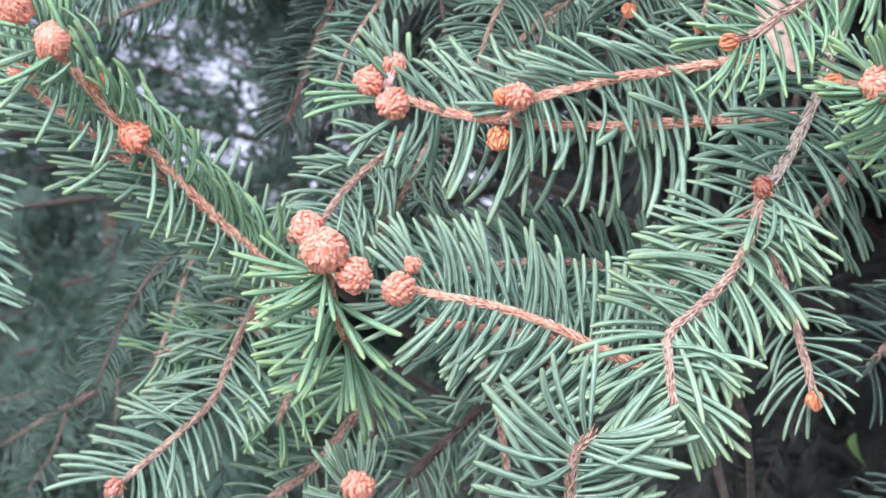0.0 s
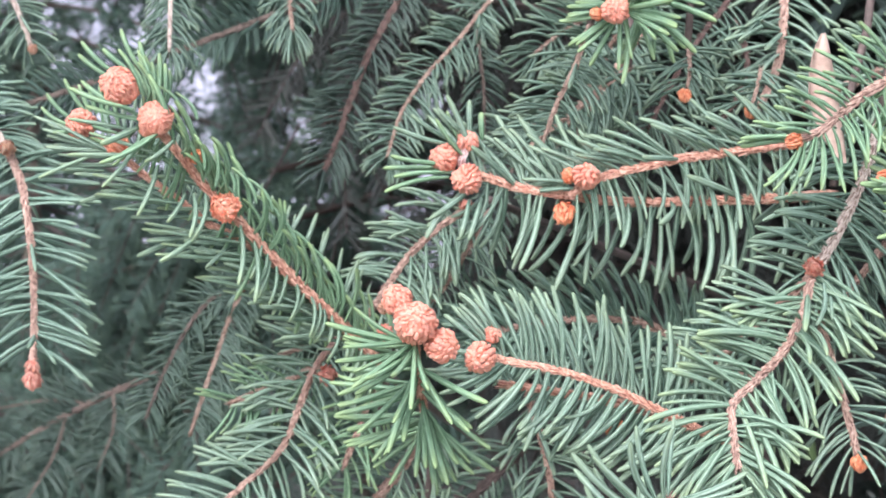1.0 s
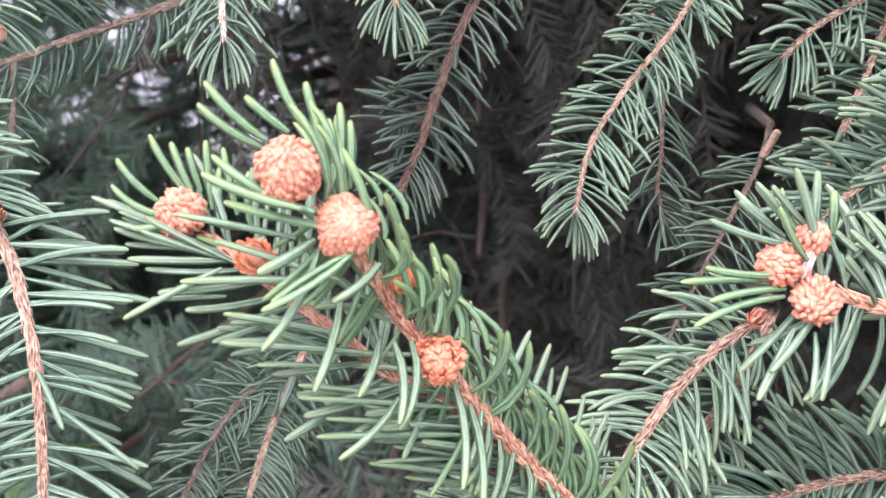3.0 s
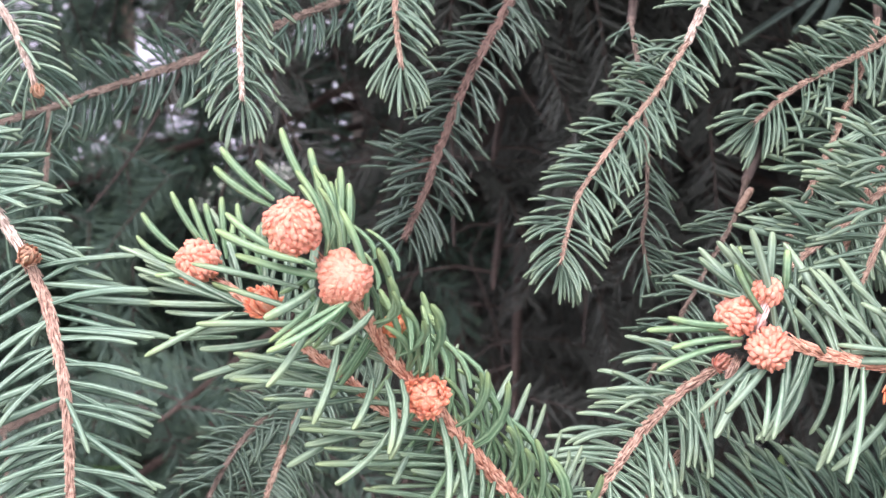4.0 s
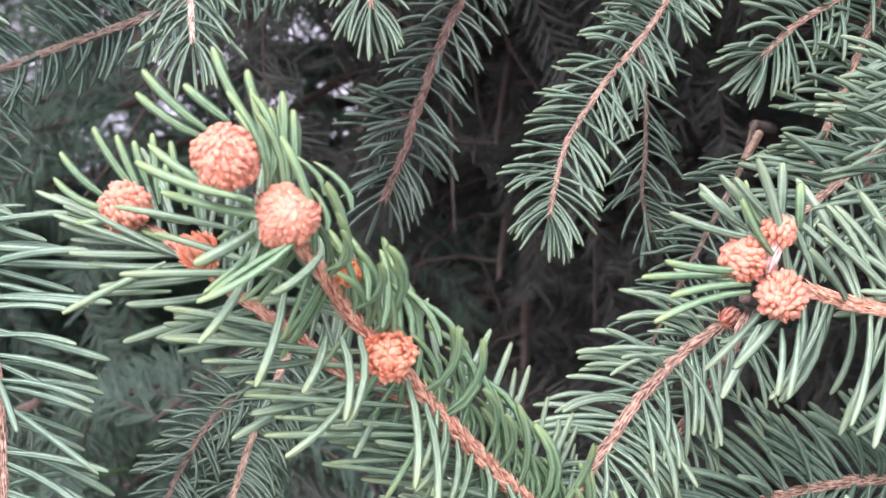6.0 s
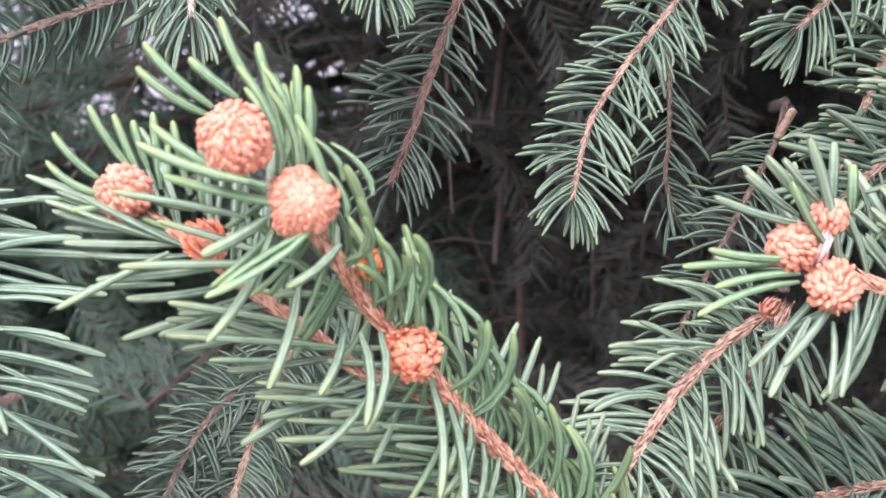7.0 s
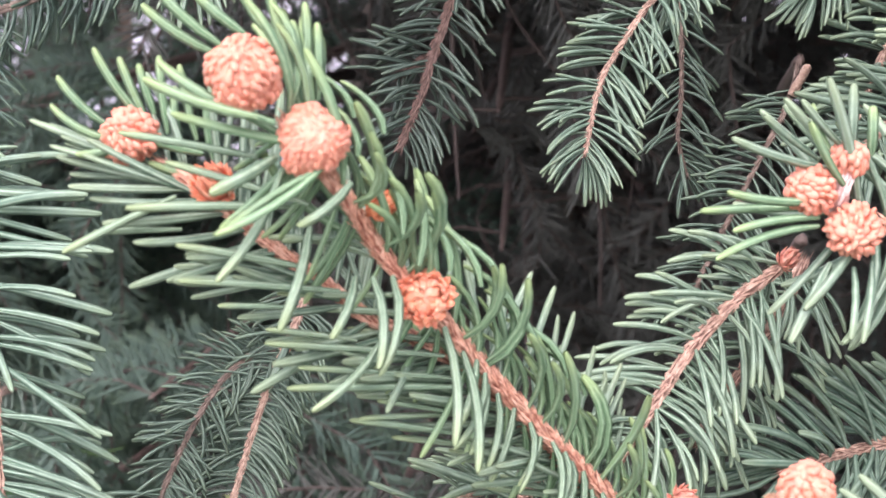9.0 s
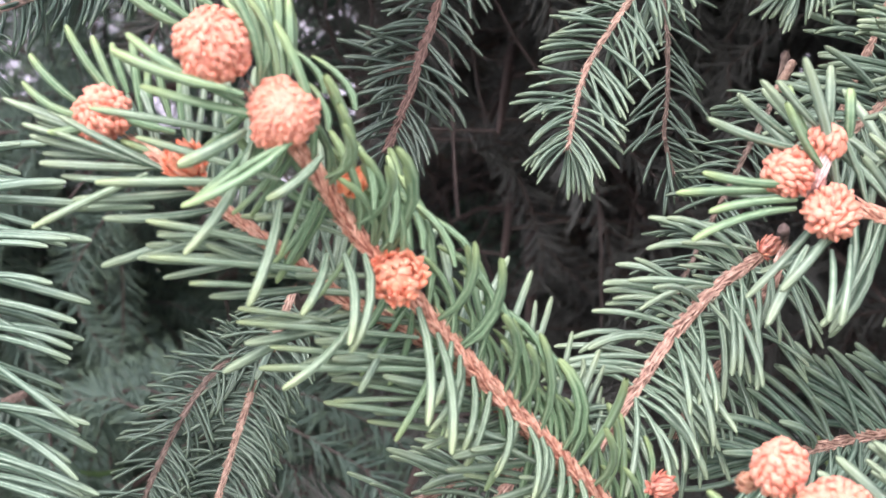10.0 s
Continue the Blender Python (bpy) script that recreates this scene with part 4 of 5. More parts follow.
# hanging tips along the top
T1 = branch((-130.2, 474.9, 84.7), "thin drooping spruce twig with a dry end bud")
shoot(T1, [(-130.2, 474.9, 84.7), (-125.1, 474.9, 76.5), (-119.8, 474.9, 68.2), (-116.8, 474.9, 60.9), (-115.3, 474.9, 56.7)], r=(0.8, 0.6), length=9, per_cm=15, gap=74, fill=0.08, lean=52, bark=TWIG_GREY)
bud(T1, (-115.0, 474.9, 56.2), 2.6, (0.3, -0.2, -1.0), material=PAPER)
T2 = branch((-78.9, 486.0, 91.3), "drooping spruce tip with a pale stem")
shoot(T2, [(-78.9, 486.0, 91.3), (-76.7, 479.0, 78.3), (-76.3, 474.2, 66.9), (-75.8, 469.5, 54.6)], r=(0.8, 0.5), length=10.5, per_cm=20, gap=72, fill=0.1, lean=42, hero=True, bark=TWIG_GREY, tuft=8, needles=NEEDLE_OLD_SHADED)
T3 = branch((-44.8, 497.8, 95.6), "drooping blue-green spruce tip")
shoot(T3, [(-44.8, 497.8, 95.6), (-44.0, 490.7, 81.9), (-43.9, 486.0, 71.0), (-42.8, 483.7, 61.7)], r=(0.75, 0.5), length=11, per_cm=19, gap=66, fill=0.15, lean=40, hero=True, tuft=10, needles=NEEDLE_OLD_SHADED, bark=TWIG_TAN)

# I: the darker twig behind
I = branch((-6.6, 528.2, 93.6), "shaded spruce branch with a reddish stem and side shoot")
shoot(I, [(-6.6, 528.2, 93.6), (-12.6, 526.3, 79.5), (-21.5, 524.4, 63.5), (-28.8, 523.4, 45.2), (-32.0, 523.3, 35.4), (-36.7, 524.4, 24.2)], r=(1.2, 0.9), length=11.5, per_cm=18, gap=50, fill=0.15, lean=58, bark=TWIG_RED_SHADED, needles=NEEDLE_DEEP_SHADE, bow=2)
shoot(I, [(-28.9, 524.4, 43.9), (-32.9, 526.3, 41.2), (-37.2, 526.3, 39.2)], r=(1.2, 1.0), length=13, per_cm=14, gap=60, lean=58, bark=TWIG_RED_SHADED, needles=NEEDLE_DEEP_SHADE)

# V, Y: upper right shoots
V = branch((61.1, 464.8, 74.3), "spruce twig with short blue-green needles")
shoot(V, [(61.1, 464.8, 74.3), (48.3, 462.5, 67.5), (40.1, 462.5, 63.3), (31.6, 461.3, 58.6), (24.4, 460.1, 52.6)], r=(0.75, 0.5), length=11, per_cm=20, gap=52, fill=0.12, lean=56, hero=True, tuft=12, needles=NEEDLE_OLD_SHADED, bark=TWIG_TAN)
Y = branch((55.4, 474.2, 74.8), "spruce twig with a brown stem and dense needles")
shoot(Y, [(55.4, 474.2, 74.8), (50.2, 469.5, 64.0), (42.6, 464.8, 48.8), (35.0, 460.1, 35.7), (30.3, 457.7, 27.3)], r=(0.8, 0.6), length=12.5, per_cm=20, gap=52, fill=0.1, lean=62, hero=True, needles=NEEDLE_OLD_SHADED, bark=TWIG_TAN)
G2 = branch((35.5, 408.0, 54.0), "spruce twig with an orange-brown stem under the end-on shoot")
shoot(G2, [(35.5, 408.0, 54.0), (33.4, 404.0, 48.9), (31.0, 402.0, 42.3), (27.7, 402.0, 35.9), (25.2, 402.0, 29.7), (23.5, 403.0, 24.8)], r=(0.75, 0.5), length=11, per_cm=17, gap=58, fill=0.1, lean=56, bow=2, needles=NEEDLE_OLD_SHADED, bark=TWIG_TAN, hero=True)
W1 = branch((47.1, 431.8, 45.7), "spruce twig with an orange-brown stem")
shoot(W1, [(47.1, 431.8, 45.7), (39.4, 431.8, 40.4), (32.3, 431.8, 34.1), (26.0, 431.8, 29.4), (21.9, 431.8, 25.7)], r=(0.85, 0.65), length=13.5, per_cm=19, gap=55, fill=0.1, lean=58, hero=True, needles=NEEDLE_OLD_SHADED, bark=TWIG_TAN)
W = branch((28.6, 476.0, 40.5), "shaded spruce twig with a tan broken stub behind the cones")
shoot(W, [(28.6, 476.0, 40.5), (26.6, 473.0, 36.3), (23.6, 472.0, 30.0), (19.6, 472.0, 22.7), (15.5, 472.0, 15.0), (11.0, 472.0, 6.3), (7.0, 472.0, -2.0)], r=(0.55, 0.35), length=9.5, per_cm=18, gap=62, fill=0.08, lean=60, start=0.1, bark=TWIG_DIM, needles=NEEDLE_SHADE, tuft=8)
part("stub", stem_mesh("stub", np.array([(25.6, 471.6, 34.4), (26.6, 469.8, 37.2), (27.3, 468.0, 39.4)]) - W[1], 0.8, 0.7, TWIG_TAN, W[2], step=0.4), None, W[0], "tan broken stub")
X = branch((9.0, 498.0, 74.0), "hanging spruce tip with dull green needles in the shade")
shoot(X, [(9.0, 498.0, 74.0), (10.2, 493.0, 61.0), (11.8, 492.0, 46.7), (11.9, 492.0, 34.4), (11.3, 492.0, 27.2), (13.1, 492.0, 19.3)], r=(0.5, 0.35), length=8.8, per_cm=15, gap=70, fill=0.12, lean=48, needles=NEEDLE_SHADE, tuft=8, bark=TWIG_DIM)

# Q, K: middle right
Q = branch((78.9, 437.2, -33.0), "arching spruce branch with dense fine needles")
shoot(Q, [(78.9, 437.2, -33.0), (65.0, 434.9, -26.4), (51.3, 432.7, -19.1), (36.4, 430.4, -17.7), (22.2, 430.4, -19.3), (7.6, 428.2, -22.0)], r=(1.2, 0.8), length=16, per_cm=26, aim=(0, -1, 0), gap=60, fill=0.25, lean=52, bow=2, tuft=8, needles=NEEDLE_TEAL)
K = branch((58.9, 408.3, 49.5), "thin spruce twig ending in a small orange bud")
shoot(K, [(58.9, 408.3, 49.5), (58.8, 403.6, 43.0), (57.7, 401.2, 37.6)], r=(0.5, 0.4), length=11, per_cm=16, gap=66, lean=50, bark=TWIG_TAN, needles=NEEDLE_OLD_SHADED)
bud(K, (57.0, 400.0, 36.4), 3.0, (0.0, -0.4, -1.0))
K2 = branch((76.0, 452.0, 66.0), "shaded spruce twig with two dull green shoots")
shoot(K2, [(76.0, 452.0, 66.0), (66.5, 446.0, 54.0), (59.0, 442.0, 42.0), (53.0, 440.0, 31.0)], r=(0.85, 0.6), length=13, per_cm=17, gap=56, fill=0.15, lean=58, needles=NEEDLE_OLD_SHADED, bark=TWIG_RED_SHADED, tuft=6)
shoot(K2, [(78.0, 450.0, 60.0), (80.0, 446.0, 49.0), (76.0, 443.0, 38.0), (69.0, 440.0, 29.0)], r=(0.85, 0.6), length=13, per_cm=16, gap=56, fill=0.15, lean=58, needles=NEEDLE_OLD_SHADED, bark=TWIG_RED_SHADED, tuft=6)
Y3 = branch((53.5, 450.7, 58.4), "spruce twig with dark green needles")
shoot(Y3, [(53.5, 450.7, 58.4), (44.3, 443.6, 45.6), (38.1, 438.9, 36.6), (33.9, 436.5, 28.3)], r=(1.0, 0.8), length=14, per_cm=15, gap=62, fill=0.2, lean=52)
Z = branch((86.3, 427.1, 71.3), "upright spruce twig with bare brown stem")
shoot(Z, [(86.3, 427.1, 71.3), (85.5, 424.8, 59.6), (83.6, 422.4, 46.6), (78.5, 420.1, 35.1)], r=(1.1, 0.9), length=14, per_cm=14, gap=66, fill=0.15, lean=56)
Z2 = branch((130.4, 427.1, 54.2), "spruce twig with dense combed needles")
shoot(Z2, [(130.4, 427.1, 54.2), (117.7, 422.4, 48.0), (100.3, 420.1, 40.7), (88.6, 417.7, 34.9)], r=(1.1, 0.9), length=15, per_cm=14, gap=60, fill=0.2, lean=58)

# E, P: lower left and bottom
E = branch((-29.2, 436.5, -22.1), "drooping spruce branch with two combed shoots and red buds")
shoot(E, [(-25.4, 438.9, -20.8), (-32.6, 431.8, -30.4), (-36.6, 427.1, -40.7), (-40.9, 424.8, -50.5), (-51.2, 422.4, -60.1), (-62.1, 420.1, -69.3)], r=(0.95, 0.7), length=15.5, per_cm=17, gap=66, fill=0.12, lean=60, bow=2, hero=True, wide=0.88)
bud(E, (-29.1, 427.1, -31.7), 4.2, (0.3, -0.7, -0.2), sharp=0.55, material=BUD_RED)
bud(E, (-62.0, 418.9, -69.1), 3.8, (-0.6, -0.3, -0.6), sharp=0.6, material=BUD_RED)
shoot(E, [(-31.6, 434.2, -29.5), (-40.8, 431.8, -34.1), (-48.5, 429.5, -36.9), (-54.1, 427.1, -39.2)], r=(0.9, 0.7), length=11, per_cm=14, gap=66, lean=48, needles=NEEDLE_GREEN)
shoot(E, [(-27.2, 440.0, -23.5), (-36.0, 439.0, -25.6), (-46.0, 437.0, -28.6)], r=(0.7, 0.5), length=11, per_cm=17, gap=60, fill=0.15, lean=50, bow=2, hero=True, wide=0.8, bark=TWIG_TAN)
shoot(E, [(-16.3, 431.8, -33.0), (-19.5, 429.5, -40.9), (-22.6, 427.1, -48.8), (-25.3, 427.1, -55.4)], r=(0.9, 0.7), length=12, per_cm=14, gap=66, lean=48, needles=NEEDLE_GREEN, tuft=8)
P1 = branch((-4.8, 450.7, -49.1), "low spruce branch with brown woody stems")
shoot(P1, [(-3.4, 450.7, -47.7), (-9.6, 448.3, -55.9), (-18.5, 446.0, -66.8), (-30.8, 443.6, -76.1)], r=(1.6, 1.1), length=13, per_cm=15, gap=55, fill=0.25, lean=55)
shoot(P1, [(21.0, 441.3, -33.6), (23.1, 438.9, -41.7), (26.4, 436.5, -52.5), (29.0, 434.2, -69.8)], r=(1.1, 0.8), length=13, per_cm=14, gap=66, lean=58)
shoot(P1, [(21.6, 460.1, -54.2), (11.4, 460.1, -64.1), (-0.0, 457.7, -75.3)], r=(1.6, 1.2), length=13, per_cm=16, gap=55, fill=0.25, lean=55, bark=TWIG_DARK)
P2 = branch((-3.1, 403.6, -79.7), "spruce tip with an orange cone low down")
shoot(P2, [(-3.1, 403.6, -79.7), (-2.8, 398.8, -71.6), (-2.5, 394.1, -67.4)], r=(1.0, 0.8), length=13, per_cm=24, gap=40, flat=95, lean=60, tuft=14)
cone(P2, (-2.5, 391.8, -66.1), 7.2, axis=(0, -0.6, 0.8), count=96, sharp=0.3)

# N: grey-green combs behind, lower left
N = branch((-55.9, 512.0, -2.0), "pale drooping spruce branch with two combed shoots hanging in the shade")
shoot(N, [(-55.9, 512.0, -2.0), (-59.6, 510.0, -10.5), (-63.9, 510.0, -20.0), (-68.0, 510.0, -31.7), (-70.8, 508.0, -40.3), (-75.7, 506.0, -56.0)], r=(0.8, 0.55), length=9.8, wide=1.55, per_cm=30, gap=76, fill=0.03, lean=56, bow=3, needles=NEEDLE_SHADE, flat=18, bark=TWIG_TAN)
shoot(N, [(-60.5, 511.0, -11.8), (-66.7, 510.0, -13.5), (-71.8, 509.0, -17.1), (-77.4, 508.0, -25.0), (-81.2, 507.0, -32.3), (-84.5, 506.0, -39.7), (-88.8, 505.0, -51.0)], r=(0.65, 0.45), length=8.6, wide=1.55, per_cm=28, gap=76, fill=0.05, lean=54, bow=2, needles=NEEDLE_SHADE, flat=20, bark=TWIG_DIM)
bud(N, (-60.2, 509.6, -12.0), 2.0, (-0.3, -0.8, -0.4), material=PAPER, name="bud_scales")

# U: far brown limb with a hanging side twig
D6 = branch((115.6, 398.8, 14.1), "spruce twig in the shade of the outer shoots")
shoot(D6, [(115.6, 398.8, 14.1), (107.0, 398.8, 4.5), (99.7, 398.8, -4.6), (91.1, 398.8, -15.1)], r=(1.1, 0.8), length=14, per_cm=15, gap=68, fill=0.15, lean=62, needles=NEEDLE_OLD_SHADED)
D7 = branch((134.2, 438.9, -21.2), "dark spruce twig at the edge of the gap")
shoot(D7, [(136.9, 438.9, -19.9), (128.8, 438.9, -29.2), (120.7, 438.9, -37.2), (113.9, 438.9, -45.2)], r=(1.1, 0.8), length=15, per_cm=14, gap=68, fill=0.15, lean=62, needles=NEEDLE_DEEP_SHADE)
D8 = branch((142.0, 442.0, -62.0), "grey-green spruce twig low in the shade")
shoot(D8, [(143.0, 442.0, -62.0), (134.0, 441.0, -70.0), (124.0, 440.0, -77.0), (117.0, 440.0, -83.0)], r=(0.8, 0.6), length=13, per_cm=14, gap=68, fill=0.15, lean=58, needles=NEEDLE_DEEP_SHADE, bark=TWIG_DIM)
bud(K, (71.9, 396.5, 32.2), 2.8, (0.1, -0.5, -0.9))
shoot(K, [(75.7, 403.6, 42.6), (73.6, 398.8, 36.9), (72.2, 397.7, 33.3)], r=(0.5, 0.4), length=11, per_cm=16, gap=66, lean=50, bark=TWIG_TAN, needles=NEEDLE_OLD_SHADED)


def dry_leaf(at, along, length, width):
    """A dry, pinkish leaf blade caught among the needles, curled along its length."""
    m, n, l, p = nodes_of("dry_leaf")
    col = ramp_node(n, l, noise_node(n, l, 500.0, 3.0), [(0.3, (0.52, 0.33, 0.28)), (0.7, (0.74, 0.54, 0.47))])
    l.new(col, p.inputs["Base Color"])
    p.inputs["Roughness"].default_value = 0.7
    u = np.linspace(0, 1, 14)
    w = width / 2 * np.sin(np.pi * np.clip(u * 0.97 + 0.02, 0, 1)) ** 0.7
    v = []
    for side in (0.0, 0.35):
        for q, h in zip(u, w):
            for k in (-1, -0.5, 0, 0.5, 1):
                v.append((k * h, 0.9 * abs(k) ** 1.5 * h + 1.2 * math.sin(q * 3) + side, -q * length))
    f = []
    for s in range(2):
        for i in range(13):
            for j in range(4):
                a = s * 70 + i * 5 + j
                q = (a, a + 1, a + 6, a + 5)
                f.append(q if s else q[::-1])
    for i in range(13):
        for j in (0, 4):
            a = i * 5 + j
            f.append((a, a + 5, a + 75, a + 70))
    me = mesh_of("dry_leaf", np.array(v) * MM, np.array(f), m)
    ob = part("dry_leaf", me, None, None)
    ob.matrix_basis = Matrix.Translation((at[0] * MM, at[1] * MM, at[2] * MM + UP0)) @ Euler([radians(x) for x in along]).to_matrix().to_4x4()
    tagged(ob, "dry pinkish leaf caught between spruce shoots", "leaf")


dry_leaf((82.6, 366.5, 46.7), (6, -15, 20), 29.0, 7.2)


# ---- the tree behind ----
def slim_shape(bend):
    """A far needle: a slim three-edged spike."""
    u = np.array((0.0, 1.0))
    w = np.array((0.75, 0.42))
    th = np.array((0.5, 2.6, 4.7))
    v = np.zeros((2, 3, 3))
    v[..., 0] = 16 * u[:, None]
    v[..., 1] = w[:, None] * np.cos(th)[None]
    v[..., 2] = 16 * bend * u[:, None] + w[:, None] * np.sin(th)[None]
    f = np.array([(j, (j + 1) % 3, 3 + (j + 1) % 3, 3 + j) for j in range(3)])
    return v.reshape(-1, 3), f, np.stack([np.repeat(u, 3), np.tile((0.1, 0.4, 0.8), 2)], 1)


def far_needles(stems, rng, length, per_cm, wide):
    """Needles of many far shoots at once: arrays of corners, faces and uv."""
    vs, fs, us, at = [], [], [], 0
    shapes = [slim_shape(b) for b in (0.05, 0.16, 0.28)]
    for p in stems:
        c, t, s = curve_points(p, 1.5)
        n = max(4, int(s[-1] / 10 * per_cm))
        i = np.minimum((rng.random(n) * len(c)).astype(int), len(c) - 1)
        a, b = sides_of(t, (0, -1, 0.2))
        az = rng.choice((-1, 1), n) * np.radians(55 + abs(rng.normal(0, 45, n)))
        rad = np.cos(az)[:, None] * a[i] + np.sin(az)[:, None] * b[i]
        ang = np.radians(rng.normal(58, 8, n))[:, None]
        d = np.cos(ang) * t[i] + np.sin(ang) * rad
        z = t[i] - (t[i] * d).sum(1)[:, None] * d + rng.normal(0, 0.2, (n, 3))
        z -= (z * d).sum(1)[:, None] * d
        z /= np.linalg.norm(z, axis=1)[:, None]
        y = np.cross(z, d)
        size = (length / 16 * rng.normal(1, 0.1, n))[:, None, None]
        v, f, uv = shapes[int(rng.integers(3))]
        vs.append((c[i][:, None] + size * (v[None, :, :1] * d[:, None] + wide * v[None, :, 1:2] * y[:, None] + v[None, :, 2:] * z[:, None])).reshape(-1, 3))
        fs.append((f[None] + (at + np.arange(n) * len(v))[:, None, None]).reshape(-1, 4))
        us.append(np.tile(uv, (n, 1)))
        at += n * len(v)
    return np.vstack(vs), np.vstack(fs), np.vstack(us)


def thin_stems(stems, r0, r1):
    vs, fs, at = [], [], 0
    for p in stems:
        c, t, s = curve_points(p, 18.0)
        a, b = sides_of(t, (0, -1, 0.3))
        th = np.linspace(0, 2 * np.pi, 4, endpoint=False)
        r = np.linspace(r0, r1, len(s))[:, None, None]
        v = c[:, None] + r * (np.cos(th)[None, :, None] * a[:, None] + np.sin(th)[None, :, None] * b[:, None])
        i, j = np.meshgrid(np.arange(len(s) - 1), np.arange(4), indexing="ij")
        k = (j + 1) % 4
        fs.append(np.stack([i * 4 + j, i * 4 + k, (i + 1) * 4 + k, (i + 1) * 4 + j], -1).reshape(-1, 4) + at)
        vs.append(v.reshape(-1, 3))
        at += len(v) * 4
    return np.vstack(vs), np.vstack(fs)


def build_tree():
    rng = np.random.default_rng(77)
    tree = new("spruce_tree")
    tx, ty = 230.0, 1700.0
    tree.location = (tx * MM, ty * MM, 0)
    tagged(tree, "old spruce with a dark trunk and dense drooping foliage", "tree")
    root0 = np.array((tx, ty, -UP0 * 1000))
    c = np.array([(0, 0, -50), (10, -5, 700), (-5, 8, 1500), (4, 0, 2600), (0, 0, 4200)], float)
    part("trunk", stem_mesh("trunk", c, 190, 80, TRUNK, rng, ring=28, step=40, scaly=0.16), None, tree)
    shoots, laterals, bare, green, green_l = [], [], [], [], []

    def limb_to(tip, sag, count, size, store, store_l, thick=8.0, outer=0.62):
        """A limb from the trunk to a tip, with side twigs and hanging shoots on its outer part."""
        tip = np.array(tip, float) - root0
        start = np.array((0, 0, tip[2] + sag))
        p = np.array([start, start * 0.45 + tip * 0.55 + (0, 0, sag * 0.12), tip])
        part("limb", stem_mesh("limb", p, thick, 1.6, TWIG_DARK, rng, ring=6, step=24, scaly=0.25), None, tree)
        cc, t, s = curve_points(p, 6.0)
        far = np.linalg.norm(tip[:2])
        across = np.array((-tip[1], tip[0], 0)) / far
        for q in range(count):
            i = int(len(cc) * (1 - outer * rng.random() ** 1.3) - 1)
            a = cc[i]
            e = a + across * rng.choice((-1, 1)) * rng.uniform(15, 110) * size + np.array((0, rng.normal(0, 20), -rng.uniform(0, 40)))
            store_l.append(np.array([a, (a + e) / 2 + (0, 0, 8), e]))
            d = np.array((rng.normal(0, 0.4), rng.normal(-0.1, 0.35), -1.0))
            d /= np.linalg.norm(d)
            ln = rng.uniform(60, 125) * size
            store.append(np.array([e, e + ln * 0.5 * (d + rng.normal(0, 0.13, 3)), e + ln * d]))

    # limbs whose tips hang behind the outer shoots, fewer towards the open side
    made = 0
    while made < 84:
        y = rng.uniform(860, 1450)
        x = rng.uniform(-0.36, 0.48) * y
        z = rng.uniform(-0.22, 0.30) * y
        if x < -0.17 * y and z < -0.04 * y:
            continue
        if x < -0.05 * y and z > -0.1 * y and rng.random() < 0.86:
            continue
        leafy = x < -0.05 * y or rng.random() < 0.6
        limb_to((x, y, z + 40), rng.uniform(60, 200), 17 if leafy else 9, 1.0, *((green, green_l) if x < -0.05 * y else (shoots, laterals) if leafy else (bare, bare)))
        made += 1
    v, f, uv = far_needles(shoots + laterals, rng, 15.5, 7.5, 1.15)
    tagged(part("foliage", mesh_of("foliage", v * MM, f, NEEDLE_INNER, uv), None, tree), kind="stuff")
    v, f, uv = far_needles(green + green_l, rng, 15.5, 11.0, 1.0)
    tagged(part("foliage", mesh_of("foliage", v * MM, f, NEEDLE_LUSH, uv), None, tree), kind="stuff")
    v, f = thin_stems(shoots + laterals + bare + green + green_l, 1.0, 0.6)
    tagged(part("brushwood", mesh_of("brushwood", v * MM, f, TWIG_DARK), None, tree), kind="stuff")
    # upper and outer crown, mostly out of view, added to shade the inside
    high, high_l = [], []
    for k in range(44):
        ang = radians(rng.uniform(-200, 20))
        reach = rng.uniform(700, 1500)
        z = rng.uniform(520, 1900)
        limb_to((tx + reach * math.cos(ang), ty + reach * math.sin(ang), z), rng.uniform(100, 350), 16, 2.6, high, high_l, 14.0)
    for k in range(52):
        limb_to((-300 + 1100 * rng.random() ** 0.7, rng.uniform(480, 950), rng.uniform(380, 800)), rng.uniform(150, 350), 15, 1.5, high, high_l, 10.0)
    for k in range(44):
        ang = radians(rng.uniform(0, 105))
        reach = rng.uniform(500, 1300)
        limb_to((tx + reach * math.cos(ang), ty + reach * math.sin(ang), rng.uniform(-700, 700)), rng.uniform(100, 350), 16, 2.6, high, high_l, 14.0)
    # unseen shell of boughs added to darken the open gap: above, to the sides and below
    for count, xs, zs in ((22, (-40, 620), (300, 430)), (26, (350, 720), (-320, 300)), (14, (-100, 520), (-520, -280))):
        for k in range(count):
            limb_to((rng.uniform(*xs), rng.uniform(430, 780), rng.uniform(*zs)), rng.uniform(60, 220), 15, 1.1, high, high_l, 4.5, 0.22)
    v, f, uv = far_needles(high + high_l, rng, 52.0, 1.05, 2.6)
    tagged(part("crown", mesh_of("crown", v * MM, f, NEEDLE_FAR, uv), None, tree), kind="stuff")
    # low boughs on the open side, and a few high ones
    low_s, low_l = [], []
    for count, xs, zs in ((13, (-0.30, -0.07), (-0.2, -0.05)), (6, (-0.18, -0.08), (0.1, 0.2))):
        for k in range(count):
            y = rng.uniform(1150, 1500)
            limb_to((rng.uniform(*xs) * y, y, rng.uniform(*zs) * y + 40), rng.uniform(60, 160), 17, 1.0, low_s, low_l, 5.0, 0.4)
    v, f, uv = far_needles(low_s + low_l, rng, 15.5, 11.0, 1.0)
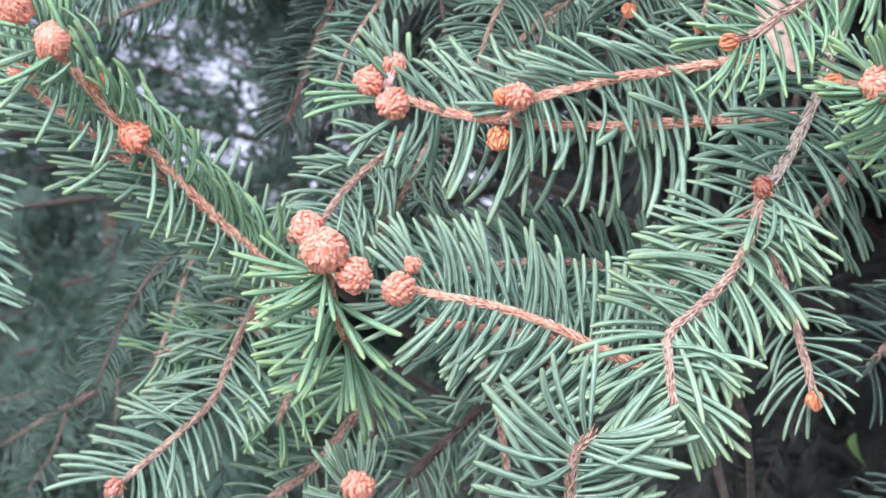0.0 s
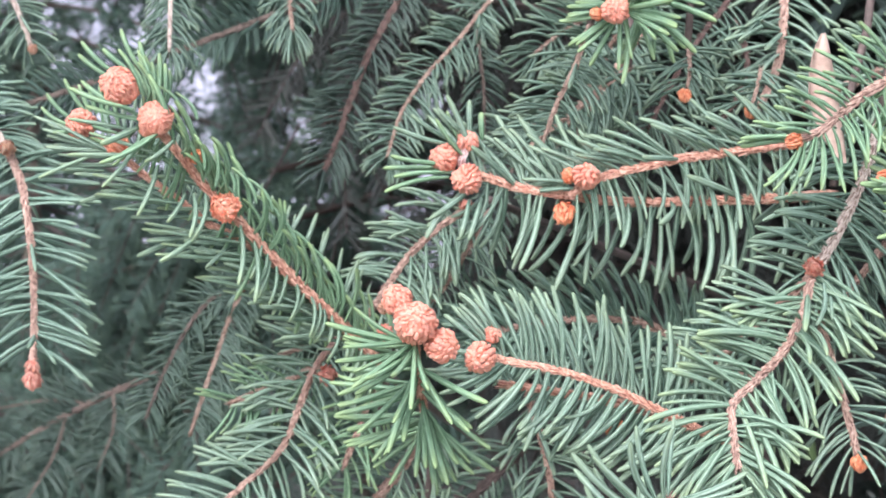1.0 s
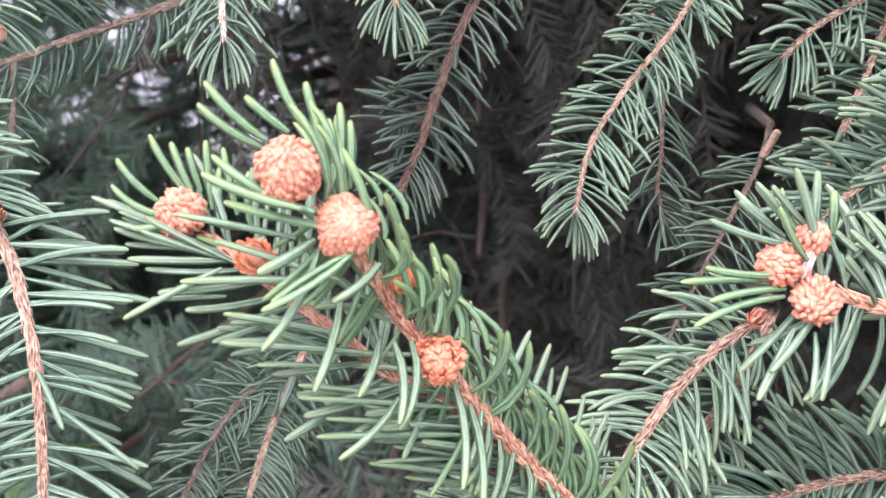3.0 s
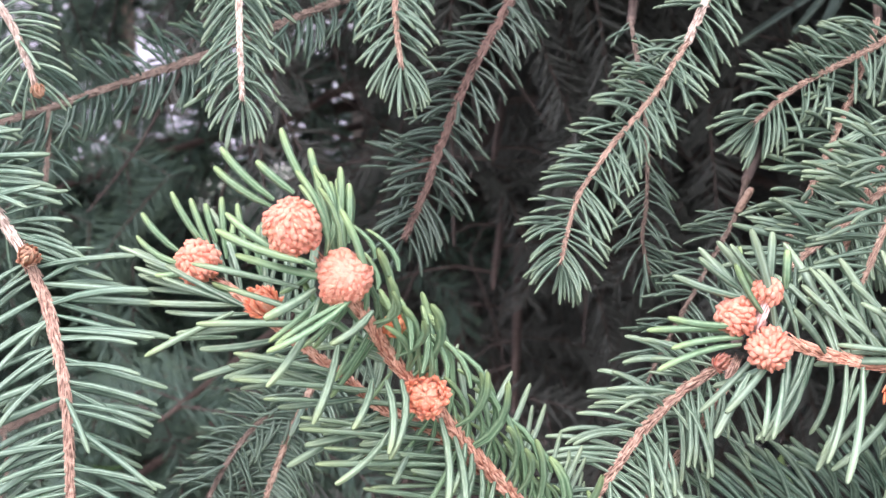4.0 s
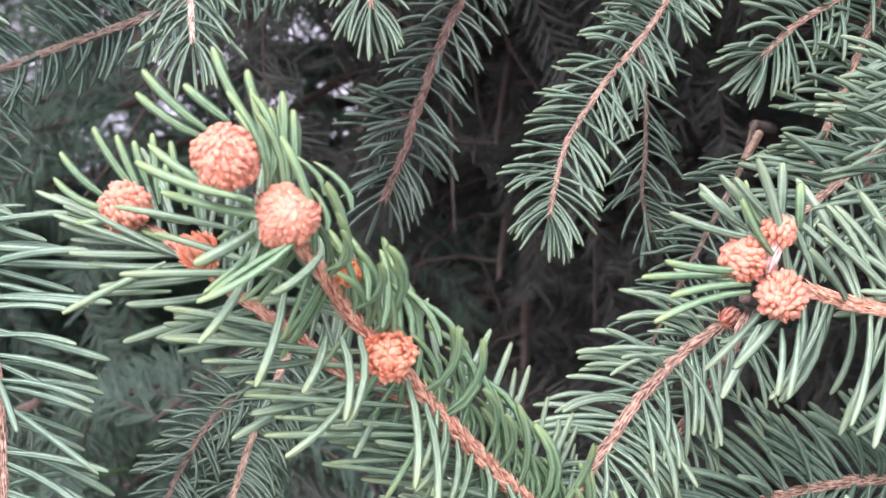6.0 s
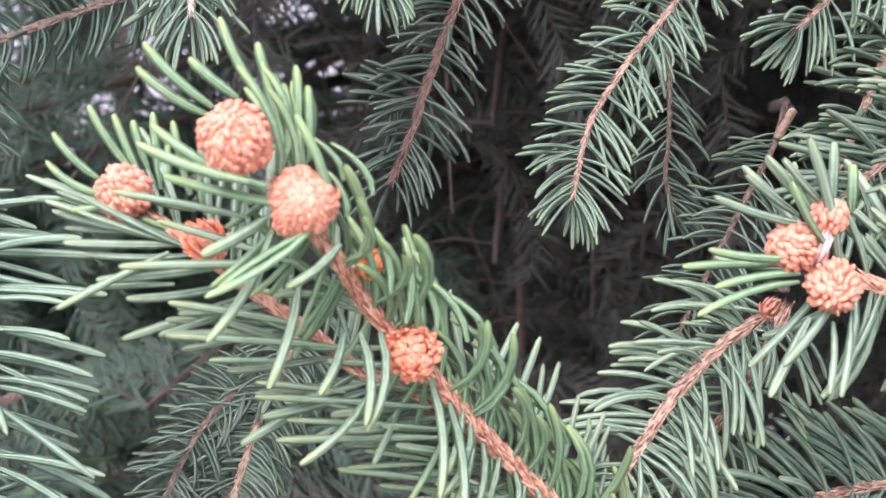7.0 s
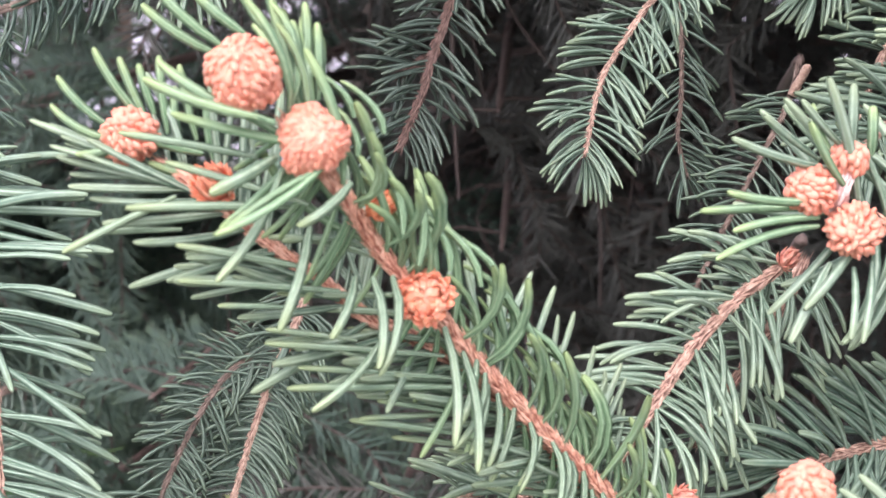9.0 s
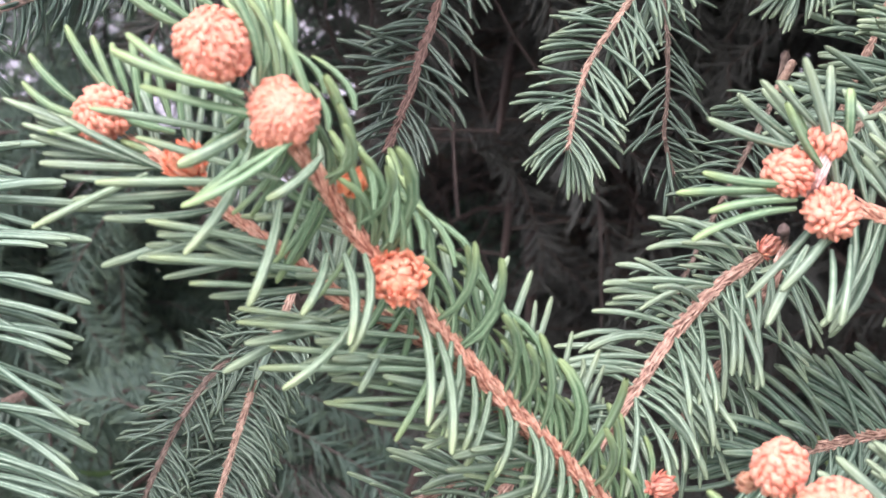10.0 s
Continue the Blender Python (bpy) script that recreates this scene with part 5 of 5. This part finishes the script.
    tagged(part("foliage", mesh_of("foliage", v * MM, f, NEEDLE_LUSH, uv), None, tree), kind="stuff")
    v, f = thin_stems(low_s + low_l, 1.0, 0.6)
    tagged(part("brushwood", mesh_of("brushwood", v * MM, f, TWIG_DARK), None, tree), kind="stuff")


build_tree()


def far_spruce(at, height, spread, seed, label, needles):
    """A spruce some metres off: whorls of drooping limbs with hanging shoots, coarse needles."""
    rng = np.random.default_rng(seed)
    tree = new("spruce_tree")
    tree.location = (at[0] * MM, at[1] * MM, 0)
    tagged(tree, label, "tree", "spruces further off")
    part("trunk", stem_mesh("trunk", np.array([(0, 0, -40), (8, 0, height * 0.5), (0, 0, height)]), 34, 6, TRUNK, rng, ring=14, step=60, scaly=0.15), None, tree)
    shoots, limbs = [], []
    for k in range(112):
        h = 120 + (height - 320) * (k + rng.random()) / 112
        a = rng.uniform(0, 6.2832)
        reach = spread * (1 - 0.8 * h / height) * rng.uniform(0.75, 1.15)
        way = np.array((math.cos(a), math.sin(a), 0))
        tip = way * reach + (0, 0, h - 0.28 * reach)
        p = np.array([(0, 0, h), (tip + (0, 0, h)) / 2 + (0, 0, 0.05 * reach), tip])
        limbs.append(p)
        c, t, s = curve_points(p, 30.0)
        side = np.array((-way[1], way[0], 0))
        for q in range(24):
            e = c[int(len(c) * (0.1 + 0.9 * rng.random()) - 1)]
            d = way * rng.uniform(0.1, 0.7) + side * rng.normal(0, 0.6) + (0, 0, -rng.uniform(0.1, 1.0))
            ln = rng.uniform(120, 280)
            shoots.append(np.array([e, e + d * ln * 0.5 + (0, 0, 12), e + d * ln]))
    v, f = thin_stems(limbs, 9.0, 2.5)
    tagged(part("brushwood", mesh_of("brushwood", v * MM, f, TWIG_DARK), None, tree), kind="stuff")
    v, f, uv = far_needles(shoots, rng, 42.0, 0.62, 3.0)
    tagged(part("foliage", mesh_of("foliage", v * MM, f, needles, uv), None, tree), kind="stuff")


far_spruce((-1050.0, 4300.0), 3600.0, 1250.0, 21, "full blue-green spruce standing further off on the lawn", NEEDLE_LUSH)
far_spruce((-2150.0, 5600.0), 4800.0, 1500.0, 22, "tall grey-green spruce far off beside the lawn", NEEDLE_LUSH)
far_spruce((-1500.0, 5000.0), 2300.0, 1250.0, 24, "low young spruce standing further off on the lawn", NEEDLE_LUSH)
far_spruce((-250.0, 5200.0), 4200.0, 1350.0, 23, "distant grey-green spruce behind the near tree", NEEDLE_OLD_SHADED)

# S: a bough with hanging tips, low behind the open side
S = branch((-134.0, 790.0, -58.0), "dull green spruce bough with hanging tips low in the shade")
shoot(S, [(-134.0, 790.0, -58.0), (-152.0, 782.0, -66.0), (-176.0, 775.0, -78.0), (-206.0, 770.0, -96.0), (-226.0, 765.0, -112.0)], r=(1.6, 0.9), length=15, per_cm=13, gap=58, fill=0.25, lean=58, bow=2, bark=TWIG_DIM, needles=NEEDLE_DEEP_SHADE)
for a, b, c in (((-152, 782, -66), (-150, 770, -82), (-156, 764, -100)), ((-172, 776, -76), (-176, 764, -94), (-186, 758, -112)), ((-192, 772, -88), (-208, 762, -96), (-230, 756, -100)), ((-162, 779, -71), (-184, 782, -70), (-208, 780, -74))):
    shoot(S, [a, b, c], r=(0.8, 0.5), length=13.5, per_cm=15, gap=60, fill=0.2, lean=56, bow=2, tuft=6, bark=TWIG_DIM, needles=NEEDLE_DEEP_SHADE)

# U: a brown limb crossing the gap, with a hanging side twig
U = branch((-14.7, 583.3, 95.1), "brown spruce limb with sparse needles hanging in the shade")
shoot(U, [(-14.7, 583.3, 95.1), (-48.6, 570.0, 81.7), (-68.8, 560.5, 72.6), (-84.6, 554.8, 65.6), (-104.0, 554.8, 58.6), (-118.8, 554.8, 53.1), (-138.1, 554.8, 46.9)], r=(1.15, 0.85), length=11, per_cm=20, gap=60, fill=0.3, lean=60, bark=TWIG_DIM, needles=NEEDLE_LUSH)
shoot(U, [(-118.8, 554.8, 53.1), (-119.2, 554.8, 40.9), (-119.9, 551.0, 28.9)], r=(0.7, 0.5), length=9.5, per_cm=14, gap=60, fill=0.3, lean=60, bark=TWIG_DIM, needles=NEEDLE_LUSH)


def leaf_material():
    m, n, l, p = nodes_of("shrub_leaf")
    col = ramp_node(n, l, each_random(n, l), [(0.0, (0.05, 0.13, 0.04)), (0.7, (0.12, 0.23, 0.07)), (0.86, (0.2, 0.3, 0.1)), (0.95, (0.4, 0.38, 0.2))])
    l.new(col, p.inputs["Base Color"])
    p.inputs["Roughness"].default_value = 0.45
    return m


def shrub(at, size, count, seed, label):
    """A low broad-leaved shrub: stems from the ground with many folded leaves."""
    rng = np.random.default_rng(seed)
    ob = new("shrub")
    ob.location = (at[0] * MM, at[1] * MM, 0)
    tagged(ob, label, "shrub")
    top = at[2] + UP0 * 1000
    vs, fs, k = [], [], 0
    for i in range(12):
        a = rng.uniform(0, 6.28)
        end = np.array((math.cos(a) * size * rng.uniform(0.3, 1), math.sin(a) * size * rng.uniform(0.3, 1), top * rng.uniform(0.75, 1.0)))
        p = np.array([(rng.normal(0, 20), rng.normal(0, 20), 0), end * (0.4, 0.4, 0.55), end])
        part("stem", stem_mesh("stem", p, 6, 1.6, TWIG_DARK, rng, ring=6, step=25, scaly=0.1), None, ob)
        cc, t, s = curve_points(p, 10.0)
        for q in range(count // 12):
            root = cc[int(len(cc) * (0.45 + 0.55 * rng.random()) - 1)] + rng.normal(0, 35, 3)
            x = np.array((rng.normal(), rng.normal(), rng.normal(0, 0.5)))
            x /= np.linalg.norm(x)
            y = np.cross(x, (0, 0, 1.0) + rng.normal(0, 0.4, 3))
            y /= np.linalg.norm(y)
            n = np.cross(x, y)
            ln, wd = rng.uniform(18, 32), rng.uniform(10, 16)
            prof = [(0.0, 0.05), (0.2, 0.6), (0.45, 1.0), (0.7, 0.8), (0.9, 0.35), (1.0, 0.02)]
            for u, w in prof:
                mid = root + x * u * ln - n * 5 * u * u
                for e in (-1, 0, 1):
                    vs.append(mid + y * e * w * wd / 2 + n * (0.18 * abs(e) * w * wd))
            for r in range(5):
                for e in range(2):
                    b = k + r * 3 + e
                    fs.append((b, b + 1, b + 4, b + 3))
            k += 18
    me = mesh_of("leaves", np.array(vs) * MM, np.array(fs), leaf_material())
    tagged(part("leaves", me, None, ob), kind="stuff")


shrub((-250.0, 1010.0, -55.0), 150.0, 960, 5, "broad-leaved green shrub growing beside the spruce")
shrub((130.0, 830.0, -92.0), 110.0, 300, 6, "dark broad-leaved shrub under the spruce branches")
